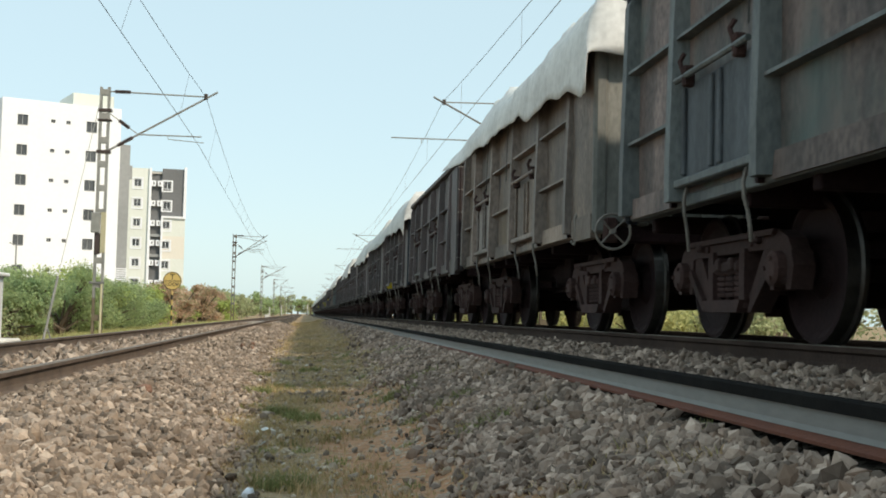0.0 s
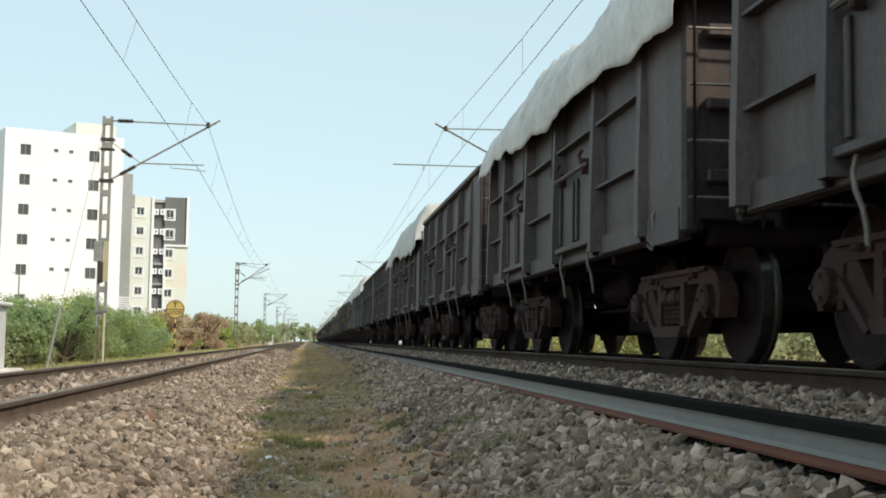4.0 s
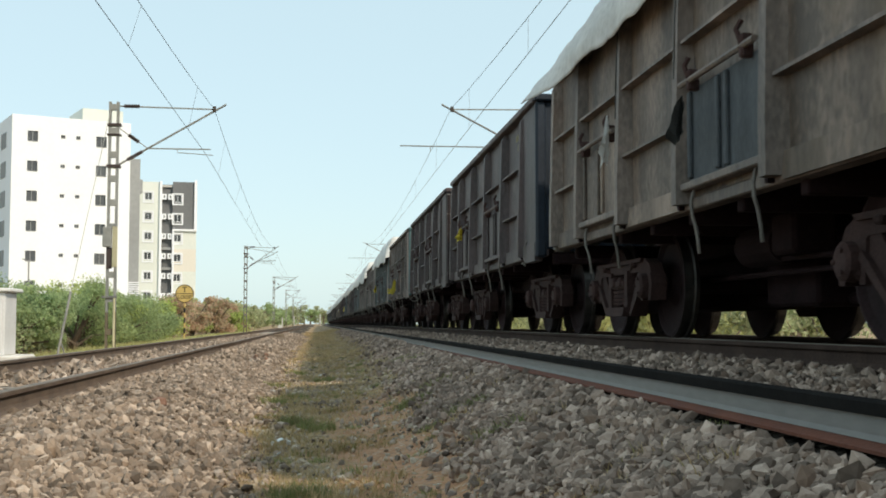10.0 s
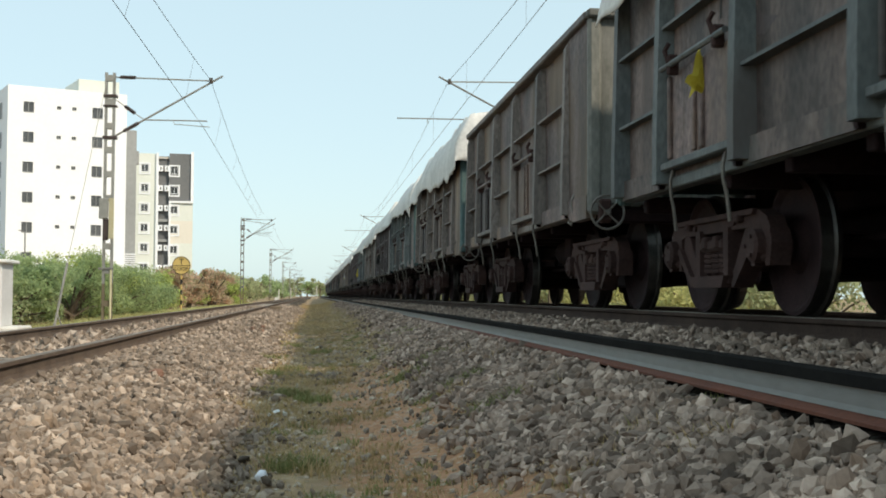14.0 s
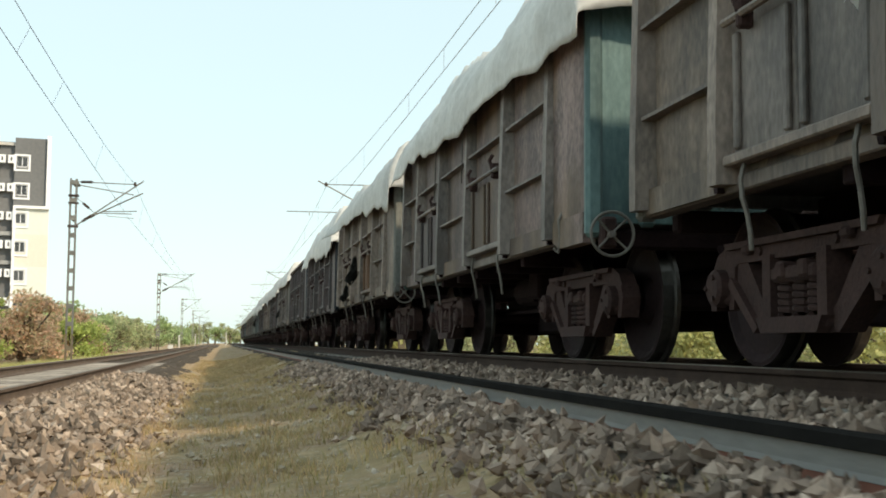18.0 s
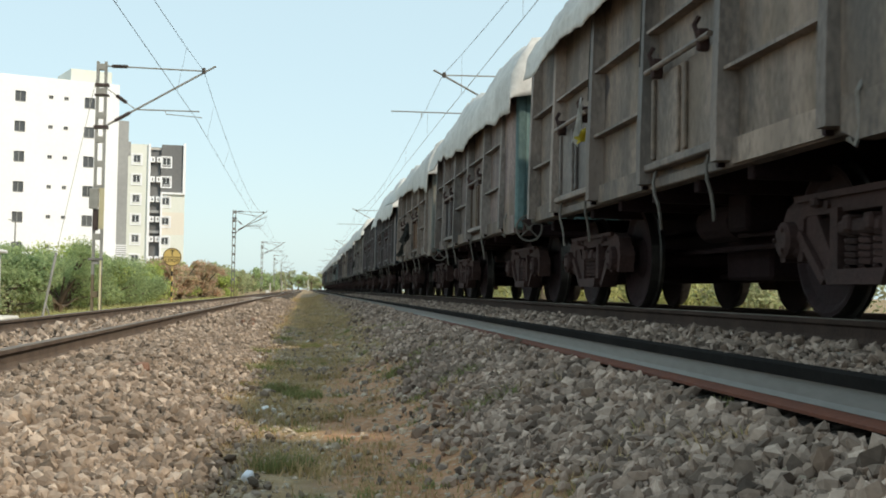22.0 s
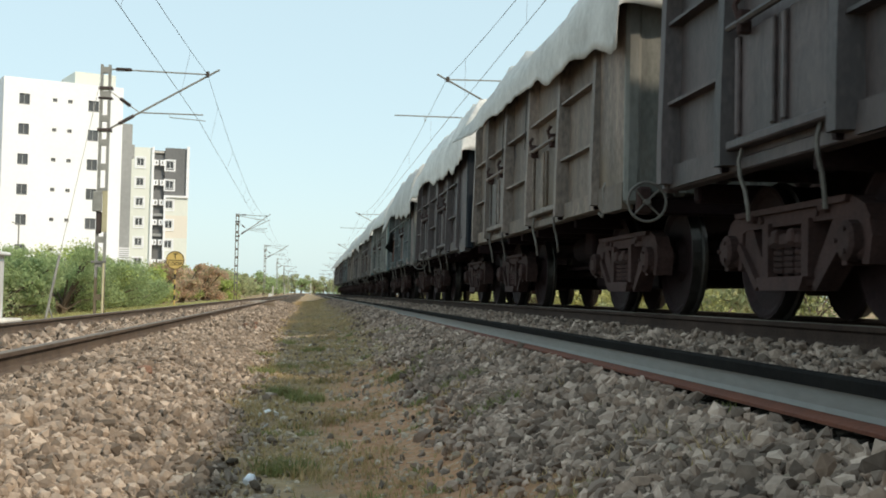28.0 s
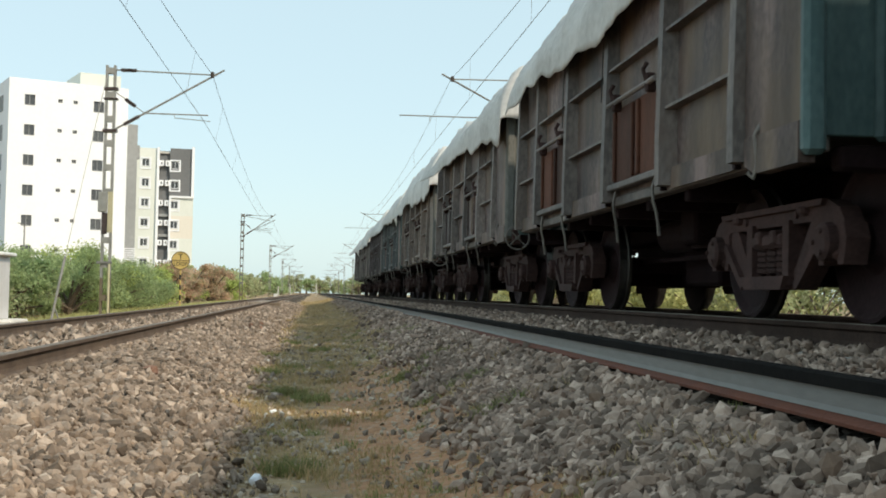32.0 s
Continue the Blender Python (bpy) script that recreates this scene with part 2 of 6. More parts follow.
M_PLATE = material("faded cream enamel", (0.36, 0.33, 0.21), (0.50, 0.46, 0.31), 0.7, 0, 3, 30, 0.05)
M_INSUL = material("dark brown porcelain insulator", (0.035, 0.025, 0.022), (0.07, 0.05, 0.045), 0.3, 0, 8, 40, 0.0)
M_WIRE = material("dark copper wire", (0.06, 0.05, 0.045), (0.10, 0.085, 0.075), 0.6, 0.5, 4, 40, 0.0, vary=0.0)
M_WALL = material("fresh white wall paint", (0.79, 0.81, 0.84), (0.86, 0.88, 0.91), 0.85, 0, 0.15, 3, 0.03, vary=0.0)
M_CREAM = material("cream wall paint", (0.66, 0.69, 0.635), (0.74, 0.765, 0.71), 0.85, 0, 0.15, 3, 0.03, vary=0.0)
M_PEACH = material("peach wall paint", (0.69, 0.65, 0.57), (0.75, 0.71, 0.63), 0.85, 0, 0.15, 3, 0.03, vary=0.0)
M_CHAR = material("charcoal wall paint", (0.13, 0.135, 0.14), (0.19, 0.195, 0.20), 0.85, 0, 0.15, 3, 0.03, vary=0.0)
M_GREYWALL = material("mid grey wall paint", (0.26, 0.27, 0.27), (0.34, 0.35, 0.35), 0.85, 0, 0.15, 3, 0.03, vary=0.0)
M_GLASS = material("dark window glass", (0.05, 0.055, 0.06), (0.10, 0.105, 0.11), 0.15, 0, 0.5, 5, 0.0, vary=0.3, specular=0.6)
M_CABINET = material("pale grey cabinet paint", (0.56, 0.56, 0.56), (0.68, 0.68, 0.68), 0.6, 0, 2, 20, 0.05, third=(0.48, 0.42, 0.36), amount=0.35)
M_CONCRETE = material("rough concrete", (0.45, 0.43, 0.40), (0.62, 0.60, 0.56), 0.9, 0, 3, 30, 0.25)
M_SIGN = material("faded yellow sign enamel", (0.5400, 0.3800, 0.1200), (0.6200, 0.4500, 0.1700), 0.6, 0, 3, 30, 0.05, vary=0.0)
M_INK = material("black sign paint", (0.02, 0.02, 0.02), (0.04, 0.04, 0.04), 0.7, 0, 3, 30, 0.0, vary=0.0)
M_WHITE = material("white enamel", (0.7, 0.7, 0.68), (0.8, 0.8, 0.78), 0.6, 0, 3, 30, 0.05)
M_BARK = material("grey-brown bark", (0.10, 0.075, 0.055), (0.19, 0.15, 0.11), 0.95, 0, 6, 40, 0.3, (1, 1, 0.3))
M_WOOD = material("weathered timber", (0.11, 0.08, 0.055), (0.20, 0.155, 0.11), 0.9, 0, 5, 40, 0.3, (1, 1, 0.3))
M_BOTTLE = material("crumpled white plastic", (0.62, 0.66, 0.74), (0.78, 0.80, 0.84), 0.35, 0, 8, 40, 0.1)
M_BRICK = material("broken brick", (0.1950, 0.1058, 0.0743), (0.2767, 0.1665, 0.1192), 0.9, 0, 9, 60, 0.3)

STONE_WARM = [(0.0815, 0.0634, 0.0483), (0.2748, 0.2142, 0.1661), (0.1528, 0.1158, 0.0887), (0.4859, 0.3948, 0.3207), (0.2514, 0.1881, 0.1382), (0.3154, 0.2557, 0.2066), (0.1113, 0.0878, 0.0704)]
STONE_GREY = [(0.0892, 0.0653, 0.0514), (0.3357, 0.2511, 0.1987), (0.1573, 0.1156, 0.0912), (0.5876, 0.4501, 0.3637), (0.2307, 0.1563, 0.1144), (0.3987, 0.2985, 0.2377), (0.1207, 0.0900, 0.0709)]
M_STONE_W = island_material("warm brown ballast stone", STONE_WARM, 0.9, grain=45.0)
M_STONE_G = island_material("grey ballast stone", STONE_GREY, 0.9, grain=45.0)
M_STRAY = island_material("pale stray stone", [(0.3027, 0.2380, 0.1700), (0.4642, 0.3903, 0.3043), (0.3633, 0.2761, 0.1879), (0.5853, 0.5046, 0.4116)], 0.9, (0.8, 1.2), grain=45.0)
M_LOOSE_W = island_material("loose warm brown stone", STONE_WARM, 0.9, (0.9, 1.1), grain=45.0, single=True)
M_LOOSE_G = island_material("loose grey stone", STONE_GREY, 0.9, (0.9, 1.1), grain=45.0, single=True)
M_GRASS = island_material("dry and green grass blades", [(0.4062, 0.3026, 0.1463), (0.5603, 0.3933, 0.2251), (0.3082, 0.2723, 0.1126), (0.6303, 0.4418, 0.2757)], 0.8, (0.75, 1.25), 0.4)
M_TUFT = island_material("fresh green grass blades", [(0.18, 0.22, 0.08), (0.26, 0.275, 0.11), (0.32, 0.285, 0.14)], 0.8, (0.75, 1.25), 0.45)
M_LEAF = island_material("green bush leaves", [(0.2504, 0.3256, 0.15), (0.4079, 0.4957, 0.2449), (0.3289, 0.4041, 0.191)], 0.7, (0.7, 1.3), 0.5)
M_LEAFY = island_material("yellow-green bush leaves", [(0.285, 0.36, 0.105), (0.48, 0.54, 0.18), (0.375, 0.45, 0.135)], 0.7, (0.6, 1.4), 0.42)
M_SCRUB = island_material("pale yellow-green scrub leaves", [(0.3637, 0.3802, 0.157), (0.529, 0.5124, 0.2315), (0.4463, 0.4463, 0.1818)], 0.8, (0.7, 1.3), 0.35)
M_LEAFRED = island_material("rust-brown dry leaves", [(0.5752, 0.3709, 0.2634), (0.6559, 0.4623, 0.3333), (0.4588, 0.3727, 0.2437), (0.3889, 0.3889, 0.2168)], 0.8, (0.75, 1.25), 0.45)
M_LEAFOLD = island_material("dull olive tree leaves", [(0.2788, 0.3144, 0.1635), (0.3903, 0.4257, 0.2305), (0.4448, 0.4182, 0.2583)], 0.8, (0.6, 1.4), 0.35)


def ground_material():
    m = bpy.data.materials.new("dry earth with grass and gravel")
    m.use_nodes = True
    n, link = m.node_tree.nodes, m.node_tree.links.new
    b = n["Principled BSDF"]
    b.inputs["Roughness"].default_value, b.inputs["Specular IOR Level"].default_value = 0.95, 0.1
    co = n.new("ShaderNodeTexCoord")

    def cloud(s, detail=6.0):
        k = n.new("ShaderNodeTexNoise")
        k.inputs["Scale"].default_value, k.inputs["Detail"].default_value = s, detail
        link(co.outputs["Object"], k.inputs["Vector"])
        return k.outputs["Fac"]

    def ramp(fac, stops):
        r = n.new("ShaderNodeValToRGB")
        while len(r.color_ramp.elements) < len(stops):
            r.color_ramp.elements.new(0.5)
        for e, (p, c) in zip(r.color_ramp.elements, stops):
            e.position, e.color = p, rgb(c)
        link(fac, r.inputs["Fac"])
        return r.outputs["Color"]

    soil = ramp(cloud(7.0), [(0.3, (0.215, 0.140, 0.088)), (0.52, (0.295, 0.198, 0.128)), (0.75, (0.385, 0.268, 0.185))])
    grass = ramp(cloud(5.0), [(0.32, (0.218, 0.172, 0.092)), (0.52, (0.333, 0.244, 0.138)), (0.7, (0.460, 0.331, 0.205))])

    def blend(fac, low, high, a, c):
        lim, mix = n.new("ShaderNodeMapRange"), n.new("ShaderNodeMix")
        lim.inputs["From Min"].default_value, lim.inputs["From Max"].default_value = low, high
        link(fac, lim.inputs["Value"])
        mix.data_type = "RGBA"
        link(lim.outputs["Result"], mix.inputs["Factor"])
        link(a, mix.inputs["A"])
        link(c, mix.inputs["B"])
        return mix.outputs["Result"]

    cover = blend(cloud(1.3, 8.0), 0.36, 0.56, soil, grass)
    # a bare, trodden stretch of reddish earth
    spot, ball, edge = n.new("ShaderNodeMapping"), n.new("ShaderNodeTexGradient"), n.new("ShaderNodeMath")
    spot.inputs["Location"].default_value = (-0.66 / 0.75, -8.8 / 7.5, 0)
    spot.inputs["Scale"].default_value = (1 / 0.75, 1 / 7.5, 0.0)
    ball.gradient_type = "SPHERICAL"
    link(co.outputs["Object"], spot.inputs["Vector"])
    link(spot.outputs["Vector"], ball.inputs["Vector"])
    edge.operation = "MULTIPLY"
    link(ball.outputs["Fac"], edge.inputs[0])
    link(cloud(4.5, 8.0), edge.inputs[1])
    red = ramp(cloud(12.0), [(0.3, (0.340, 0.178, 0.098)), (0.5, (0.440, 0.240, 0.138)), (0.72, (0.510, 0.310, 0.195))])
    earth = blend(edge.outputs[0], 0.06, 0.20, cover, red)
    # grit: small pale and dark specks
    cell, pick = n.new("ShaderNodeTexVoronoi"), n.new("ShaderNodeSeparateColor")
    cell.inputs["Scale"].default_value = 42.0
    link(co.outputs["Object"], cell.inputs["Vector"])
    link(cell.outputs["Color"], pick.inputs["Color"])
    grit = ramp(pick.outputs["Green"], [(0.0, (0.15, 0.12, 0.09)), (0.5, (0.34, 0.285, 0.215)), (1.0, (0.52, 0.46, 0.38))])
    link(blend(pick.outputs["Red"], 0.84, 0.92, earth, grit), b.inputs["Base Color"])
    bp = n.new("ShaderNodeBump")
    bp.inputs["Strength"].default_value, bp.inputs["Distance"].default_value = 0.6, 0.03
    link(cloud(35.0), bp.inputs["Height"])
    link(bp.outputs["Normal"], b.inputs["Normal"])
    return m


def bed_material(name, c0, c1, c2):
    """Fine gravel under the single stones, coloured dark for the shade in their gaps."""
    m = bpy.data.materials.new(name)
    m.use_nodes = True
    n, link = m.node_tree.nodes, m.node_tree.links.new
    b = n["Principled BSDF"]
    b.inputs["Roughness"].default_value, b.inputs["Specular IOR Level"].default_value = 0.95, 0.1
    co, v, k = n.new("ShaderNodeTexCoord"), n.new("ShaderNodeTexVoronoi"), n.new("ShaderNodeTexNoise")
    v.inputs["Scale"].default_value, k.inputs["Scale"].default_value = 20.0, 3.0
    link(co.outputs["Object"], v.inputs["Vector"])
    link(co.outputs["Object"], k.inputs["Vector"])
    sep, r = n.new("ShaderNodeSeparateColor"), n.new("ShaderNodeValToRGB")
    r.color_ramp.elements.new(0.5)
    for e, c in zip(r.color_ramp.elements, (c0, c1, c2)):
        e.color = rgb(c)
    link(v.outputs["Color"], sep.inputs["Color"])
    link(sep.outputs["Red"], r.inputs["Fac"])
    hsv, lim = n.new("ShaderNodeHueSaturation"), n.new("ShaderNodeMapRange")
    lim.inputs["To Min"].default_value, lim.inputs["To Max"].default_value = 0.6, 1.35
    link(k.outputs["Fac"], lim.inputs["Value"])
    link(lim.outputs["Result"], hsv.inputs["Value"])
    link(r.outputs["Color"], hsv.inputs["Color"])
    link(hsv.outputs["Color"], b.inputs["Base Color"])
    bp = n.new("ShaderNodeBump")
    bp.invert = True
    bp.inputs["Strength"].default_value, bp.inputs["Distance"].default_value = 1.0, 0.04
    link(v.outputs["Distance"], bp.inputs["Height"])
    link(bp.outputs["Normal"], b.inputs["Normal"])
    return m


M_GROUND = ground_material()
# both beds are darker than their stones: gap shade put into the colour
M_BED_W = bed_material("shade-dark brown track gravel", (0.042, 0.033, 0.025), (0.083, 0.066, 0.052), (0.142, 0.117, 0.094))
M_BED_G = bed_material("shade-dark grey track gravel", (0.030, 0.024, 0.020), (0.060, 0.049, 0.040), (0.105, 0.088, 0.073))


# ---------- mesh helpers ----------
def mesh_object(name, bm, mat, parent=None, smooth=False):
    bmesh.ops.recalc_face_normals(bm, faces=bm.faces)
    me = bpy.data.meshes.new(name)
    bm.to_mesh(me)
    bm.free()
    if smooth:
        me.shade_smooth()
    for x in (mat if isinstance(mat, (list, tuple)) else [mat]):
        me.materials.append(x)
    ob = new(name, me)
    ob.parent = parent
    return ob


def part(name, bm, mat, parent, label="", smooth=False, at=None):
    ob = mesh_object(name, bm, mat, parent, smooth)
    if at:
        ob.location = at
    return tagged(ob, label) if label else ob


def array_object(name, verts, faces, mat, smooth=False):
    """A mesh out of numpy arrays: vertices (n, 3) and triangles or quads (m, 3 or 4)."""
    me = bpy.data.meshes.new(name)
    k = faces.shape[1]
    me.vertices.add(len(verts))
    me.vertices.foreach_set("co", verts.astype(np.float32).ravel())
    me.loops.add(faces.size)
    me.loops.foreach_set("vertex_index", faces.astype(np.int32).ravel())
    me.polygons.add(len(faces))
    me.polygons.foreach_set("loop_start", np.arange(0, faces.size, k, dtype=np.int32))
    me.update(calc_edges=True)
    me.materials.append(mat)
    if smooth:
        me.shade_smooth()
    else:
        me.shade_flat()
    return new(name, me)


def box(bm, x0, x1, y0, y1, z0, z1, bevel=0.0, m=None):
    made = bmesh.ops.create_cube(bm, size=1.0)["verts"]
    for v in made:
        v.co = Vector((x0 + (v.co.x + 0.5) * (x1 - x0), y0 + (v.co.y + 0.5) * (y1 - y0), z0 + (v.co.z + 0.5) * (z1 - z0)))
    if bevel:
        edges = list({e for v in made for e in v.link_edges})
        got = bmesh.ops.bevel(bm, geom=edges, offset=bevel, segments=1, affect="EDGES")
        made = list({v for f in got["faces"] for v in f.verts})
    if m:
        bmesh.ops.transform(bm, matrix=m, verts=made)
    return bm


def tube(bm, points, r, sides=6, close=False):
    """A round bar along points."""
    pts = [Vector(p) for p in points]
    rings = []
    for i, p in enumerate(pts):
        d = (pts[min(i + 1, len(pts) - 1)] - pts[max(i - 1, 0)])
        if close:
            d = pts[(i + 1) % len(pts)] - pts[i - 1]
        d.normalize()
        a = d.orthogonal().normalized() if not rings else (last - d * last.dot(d)).normalized()
        last = a
        b = d.cross(a)
        rings.append([bm.verts.new(p + (a * math.cos(q) + b * math.sin(q)) * r) for q in [2 * math.pi * j / sides for j in range(sides)]])
    n = len(rings)
    for i in range(n if close else n - 1):
        u, w = rings[i], rings[(i + 1) % n]
        for j in range(sides):
            bm.faces.new((u[j], u[(j + 1) % sides], w[(j + 1) % sides], w[j]))
    if not close:
        bm.faces.new(rings[0][::-1])
        bm.faces.new(rings[-1])
    return bm


def plate(bm, outline, axis, a0, a1):
    """A flat outline given to a thickness from a0 to a1 along an axis ('x' or 'y'); outline in the other two."""
    def at(p, a):
        return (a, p[0], p[1]) if axis == "x" else (p[0], a, p[1])
    lo = [bm.verts.new(at(p, a0)) for p in outline]
    hi = [bm.verts.new(at(p, a1)) for p in outline]
    bm.faces.new(lo)
    bm.faces.new(hi[::-1])
    n = len(lo)
    for i in range(n):
        bm.faces.new((lo[i], hi[i], hi[(i + 1) % n], lo[(i + 1) % n]))
    return bm


def lathe(bm, profile, axis="x", sides=28):
    """Turn a closed profile of (along, radius) about an axis."""
    rings = []
    for a, r in profile:
        ring = []
        for j in range(sides):
            q = 2 * math.pi * j / sides
            c, s = r * math.cos(q), r * math.sin(q)
            ring.append(bm.verts.new((a, c, s) if axis == "x" else (c, a, s) if axis == "y" else (c, s, a)))
        rings.append(ring)
    for i in range(len(rings) - 1):
        for j in range(sides):
            bm.faces.new((rings[i][j], rings[i][(j + 1) % sides], rings[i + 1][(j + 1) % sides], rings[i + 1][j]))
    bm.faces.new(rings[0])
    bm.faces.new(rings[-1][::-1])
    return bm


B = bmesh.new

# ---------- ground ----------
PROFILE_X = [-2500, -200, -60, -14, -9, -6.8, -5.4, -4.7, -1.45, -0.62, 0.0, 0.62, 1.62, 1.9, 2.5, 3.1, 5.6, 7.2, 9, 20, 80, 2500]
PROFILE_Z = [-1.2, -1.1, -1.0, -0.95, -0.92, -0.86, -0.72, -0.50, -0.48, -0.74, -0.76, -0.72, -0.290, -0.235, -0.19, -0.135, -0.135, -0.6, -0.9, -1.0, -1.1, -1.2]


def ground_z(x, y):
    z = np.interp(x, PROFILE_X, PROFILE_Z)
    # further along the verge fills up the hollow between the tracks
    fill = np.clip((y - 8) / 25.0, 0, 1) * 0.16 * np.clip(1 - abs(x - 0.5) / 1.6, 0, 1)
    return z + fill


def grid_sheet(name, xs, ys, mat, lift=0.0, rough=0.0, sink=None):
    X, Y = np.meshgrid(np.array(xs, float), np.array(ys, float))
    Z = ground_z(X, Y) + lift
    if sink:
        # the bed's inner edge dives unevenly under the verge
        edge = sink[0] + 0.10 * np.sin(Y * 1.3) + 0.08 * np.sin(Y * 3.1 + 1) + (0.33 if sink[1] > 0 else 0.0) * np.clip((Y - 6) / 18, 0, 1)
        Z = Z - 0.035 * np.clip(1 - (X - edge) * sink[1] / 0.35, 0, 1)
    if rough:
        Z = Z + np.random.RandomState(3).uniform(-rough, rough, Z.shape) * (np.abs(X) < 12)
    nx, ny = len(xs), len(ys)
    i = np.arange(nx * ny).reshape(ny, nx)
    f = np.stack([i[:-1, :-1], i[:-1, 1:], i[1:, 1:], i[1:, :-1]], -1).reshape(-1, 4)
    return array_object(name, np.stack([X, Y, Z], -1).reshape(-1, 3), f, mat, smooth=True)


NEAR_Y = list(np.arange(-12, 90, 0.5)) + list(np.arange(90, 300, 6))
gx = [-2500, -900, -300, -120, -60, -30, -20, -14, -11, -9, -7.8, -6.8, -6, -5.4] + list(np.arange(-4.7, 6.1, 0.18)) + [6.6, 7.2, 8, 9, 12, 20, 40, 80, 300, 900, 2500]
gy = [-2500, -600, -150, -40] + NEAR_Y + [300, 360, 450, 600, 900, 1500, 2500]
ground = tagged(grid_sheet("ground", gx, gy, M_GROUND, 0.0, 0.012), "dry earth verge with patchy grass between the railway tracks", "ground", kind="structure")
bed_y = [-40] + NEAR_Y + [330, 420, 520]
bed_left = tagged(grid_sheet("ballast_bed_left", np.arange(-5.3, -0.6, 0.1), bed_y, M_BED_W, 0.012, 0.01, (-0.80, -1)), "brown crushed stone bed of the lower track", "ballast", kind="structure")
bed_right = tagged(grid_sheet("ballast_bed_right", np.arange(0.7, 7.0, 0.15), bed_y, M_BED_G, 0.012, 0.01, (0.92, 1)), "grey crushed stone bed of the raised track", "ballast", kind="structure")

# ---------- tracks ----------
LEFT, RIGHT = -3.06, 4.285
LEFT_TOP, RIGHT_TOP = -0.294, 0.05
GAUGE = 1.676
RAIL_W = [(-0.075, 0), (-0.075, 0.012), (-0.02, 0.03), (-0.01, 0.06), (-0.01, 0.12), (-0.035, 0.135), (-0.036, 0.165), (-0.028, 0.172),
          (0.028, 0.172), (0.036, 0.165), (0.035, 0.135), (0.01, 0.12), (0.01, 0.06), (0.02, 0.03), (0.075, 0.012), (0.075, 0)]


def rail_mesh(bm, x, z, y0, y1):
    plate(bm, [(x + a, z + h) for a, h in RAIL_W], "y", y0, y1)
    bm.faces.ensure_lookup_table()
    for f in bm.faces:
        c = f.calc_center_median()
        if c.z > z + 0.166:
            f.material_index = 1
    return bm


def track(name, cx, top, label, web):
    holder = tagged(new(name), label, "railway track", kind="structure")
    for s in (-1, 1):
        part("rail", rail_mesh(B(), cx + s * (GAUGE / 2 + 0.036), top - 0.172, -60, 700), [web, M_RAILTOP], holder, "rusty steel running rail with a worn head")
    return holder


track_left = track("track_left", LEFT, LEFT_TOP, "lower railway track with rusty rails on brown ballast", M_RAIL)
track_right = track("track_right", RIGHT, RIGHT_TOP, "raised railway track with rusty rails under the goods train", M_RAILSHADE)
spare = tagged(new("spare_rail"), "long blue-grey spare rail with a red-rusted foot lying on the ballast", "rail")
spare.location = (1.79, 0, -0.222)
part("rail_foot", plate(B(), RAIL_W[:3] + RAIL_W[-3:], "y", -30, 260), M_SPAREFOOT, spare, "red-rusted rail foot")
part("rail_web", plate(B(), [(-0.026, 0.0305), (-0.020, 0.05), (-0.018, 0.1115), (0.018, 0.1115), (0.020, 0.05), (0.026, 0.0305)], "y", -30, 260), M_SPARE, spare, "blue-grey coated rail web")
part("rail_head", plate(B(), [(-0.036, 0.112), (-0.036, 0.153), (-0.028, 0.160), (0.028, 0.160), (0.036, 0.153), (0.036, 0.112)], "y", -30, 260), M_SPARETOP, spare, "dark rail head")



# ---------- overhead line ----------
def lattice(bm, x, y, z0, z1, w=0.23, d=0.15):
    """Two channels joined by batten plates."""
    for s in (-1, 1):
        box(bm, x + s * w / 2 - 0.035, x + s * w / 2 + 0.035, y - d / 2, y + d / 2, z0, z1)
    z = z0 + 0.4
    while z < z1:
        box(bm, x - w / 2, x + w / 2, y - d / 2 - 0.006, y + d / 2 + 0.006, z - 0.09, z + 0.09)
        z += 0.72
    return bm


def insulator(bm, p, q):
    """One ribbed porcelain rod from p to q."""
    p, q = Vector(p), Vector(q)
    turn = (q - p).to_track_quat("Z", "Y")
    rings = []
    for i in range(15):
        r = 0.03 if i in (0, 14) else (0.068 if i % 2 else 0.042)
        c = p.lerp(q, i / 14)
        rings.append([bm.verts.new(c + turn @ Vector((r * math.cos(a), r * math.sin(a), 0))) for a in (math.pi * k / 4 for k in range(8))])
    for a, c in zip(rings, rings[1:]):
        for k in range(8):
            bm.faces.new((a[k], a[(k + 1) % 8], c[(k + 1) % 8], c[k]))
    bm.faces.new(rings[0][::-1])
    bm.faces.new(rings[-1])
    return bm


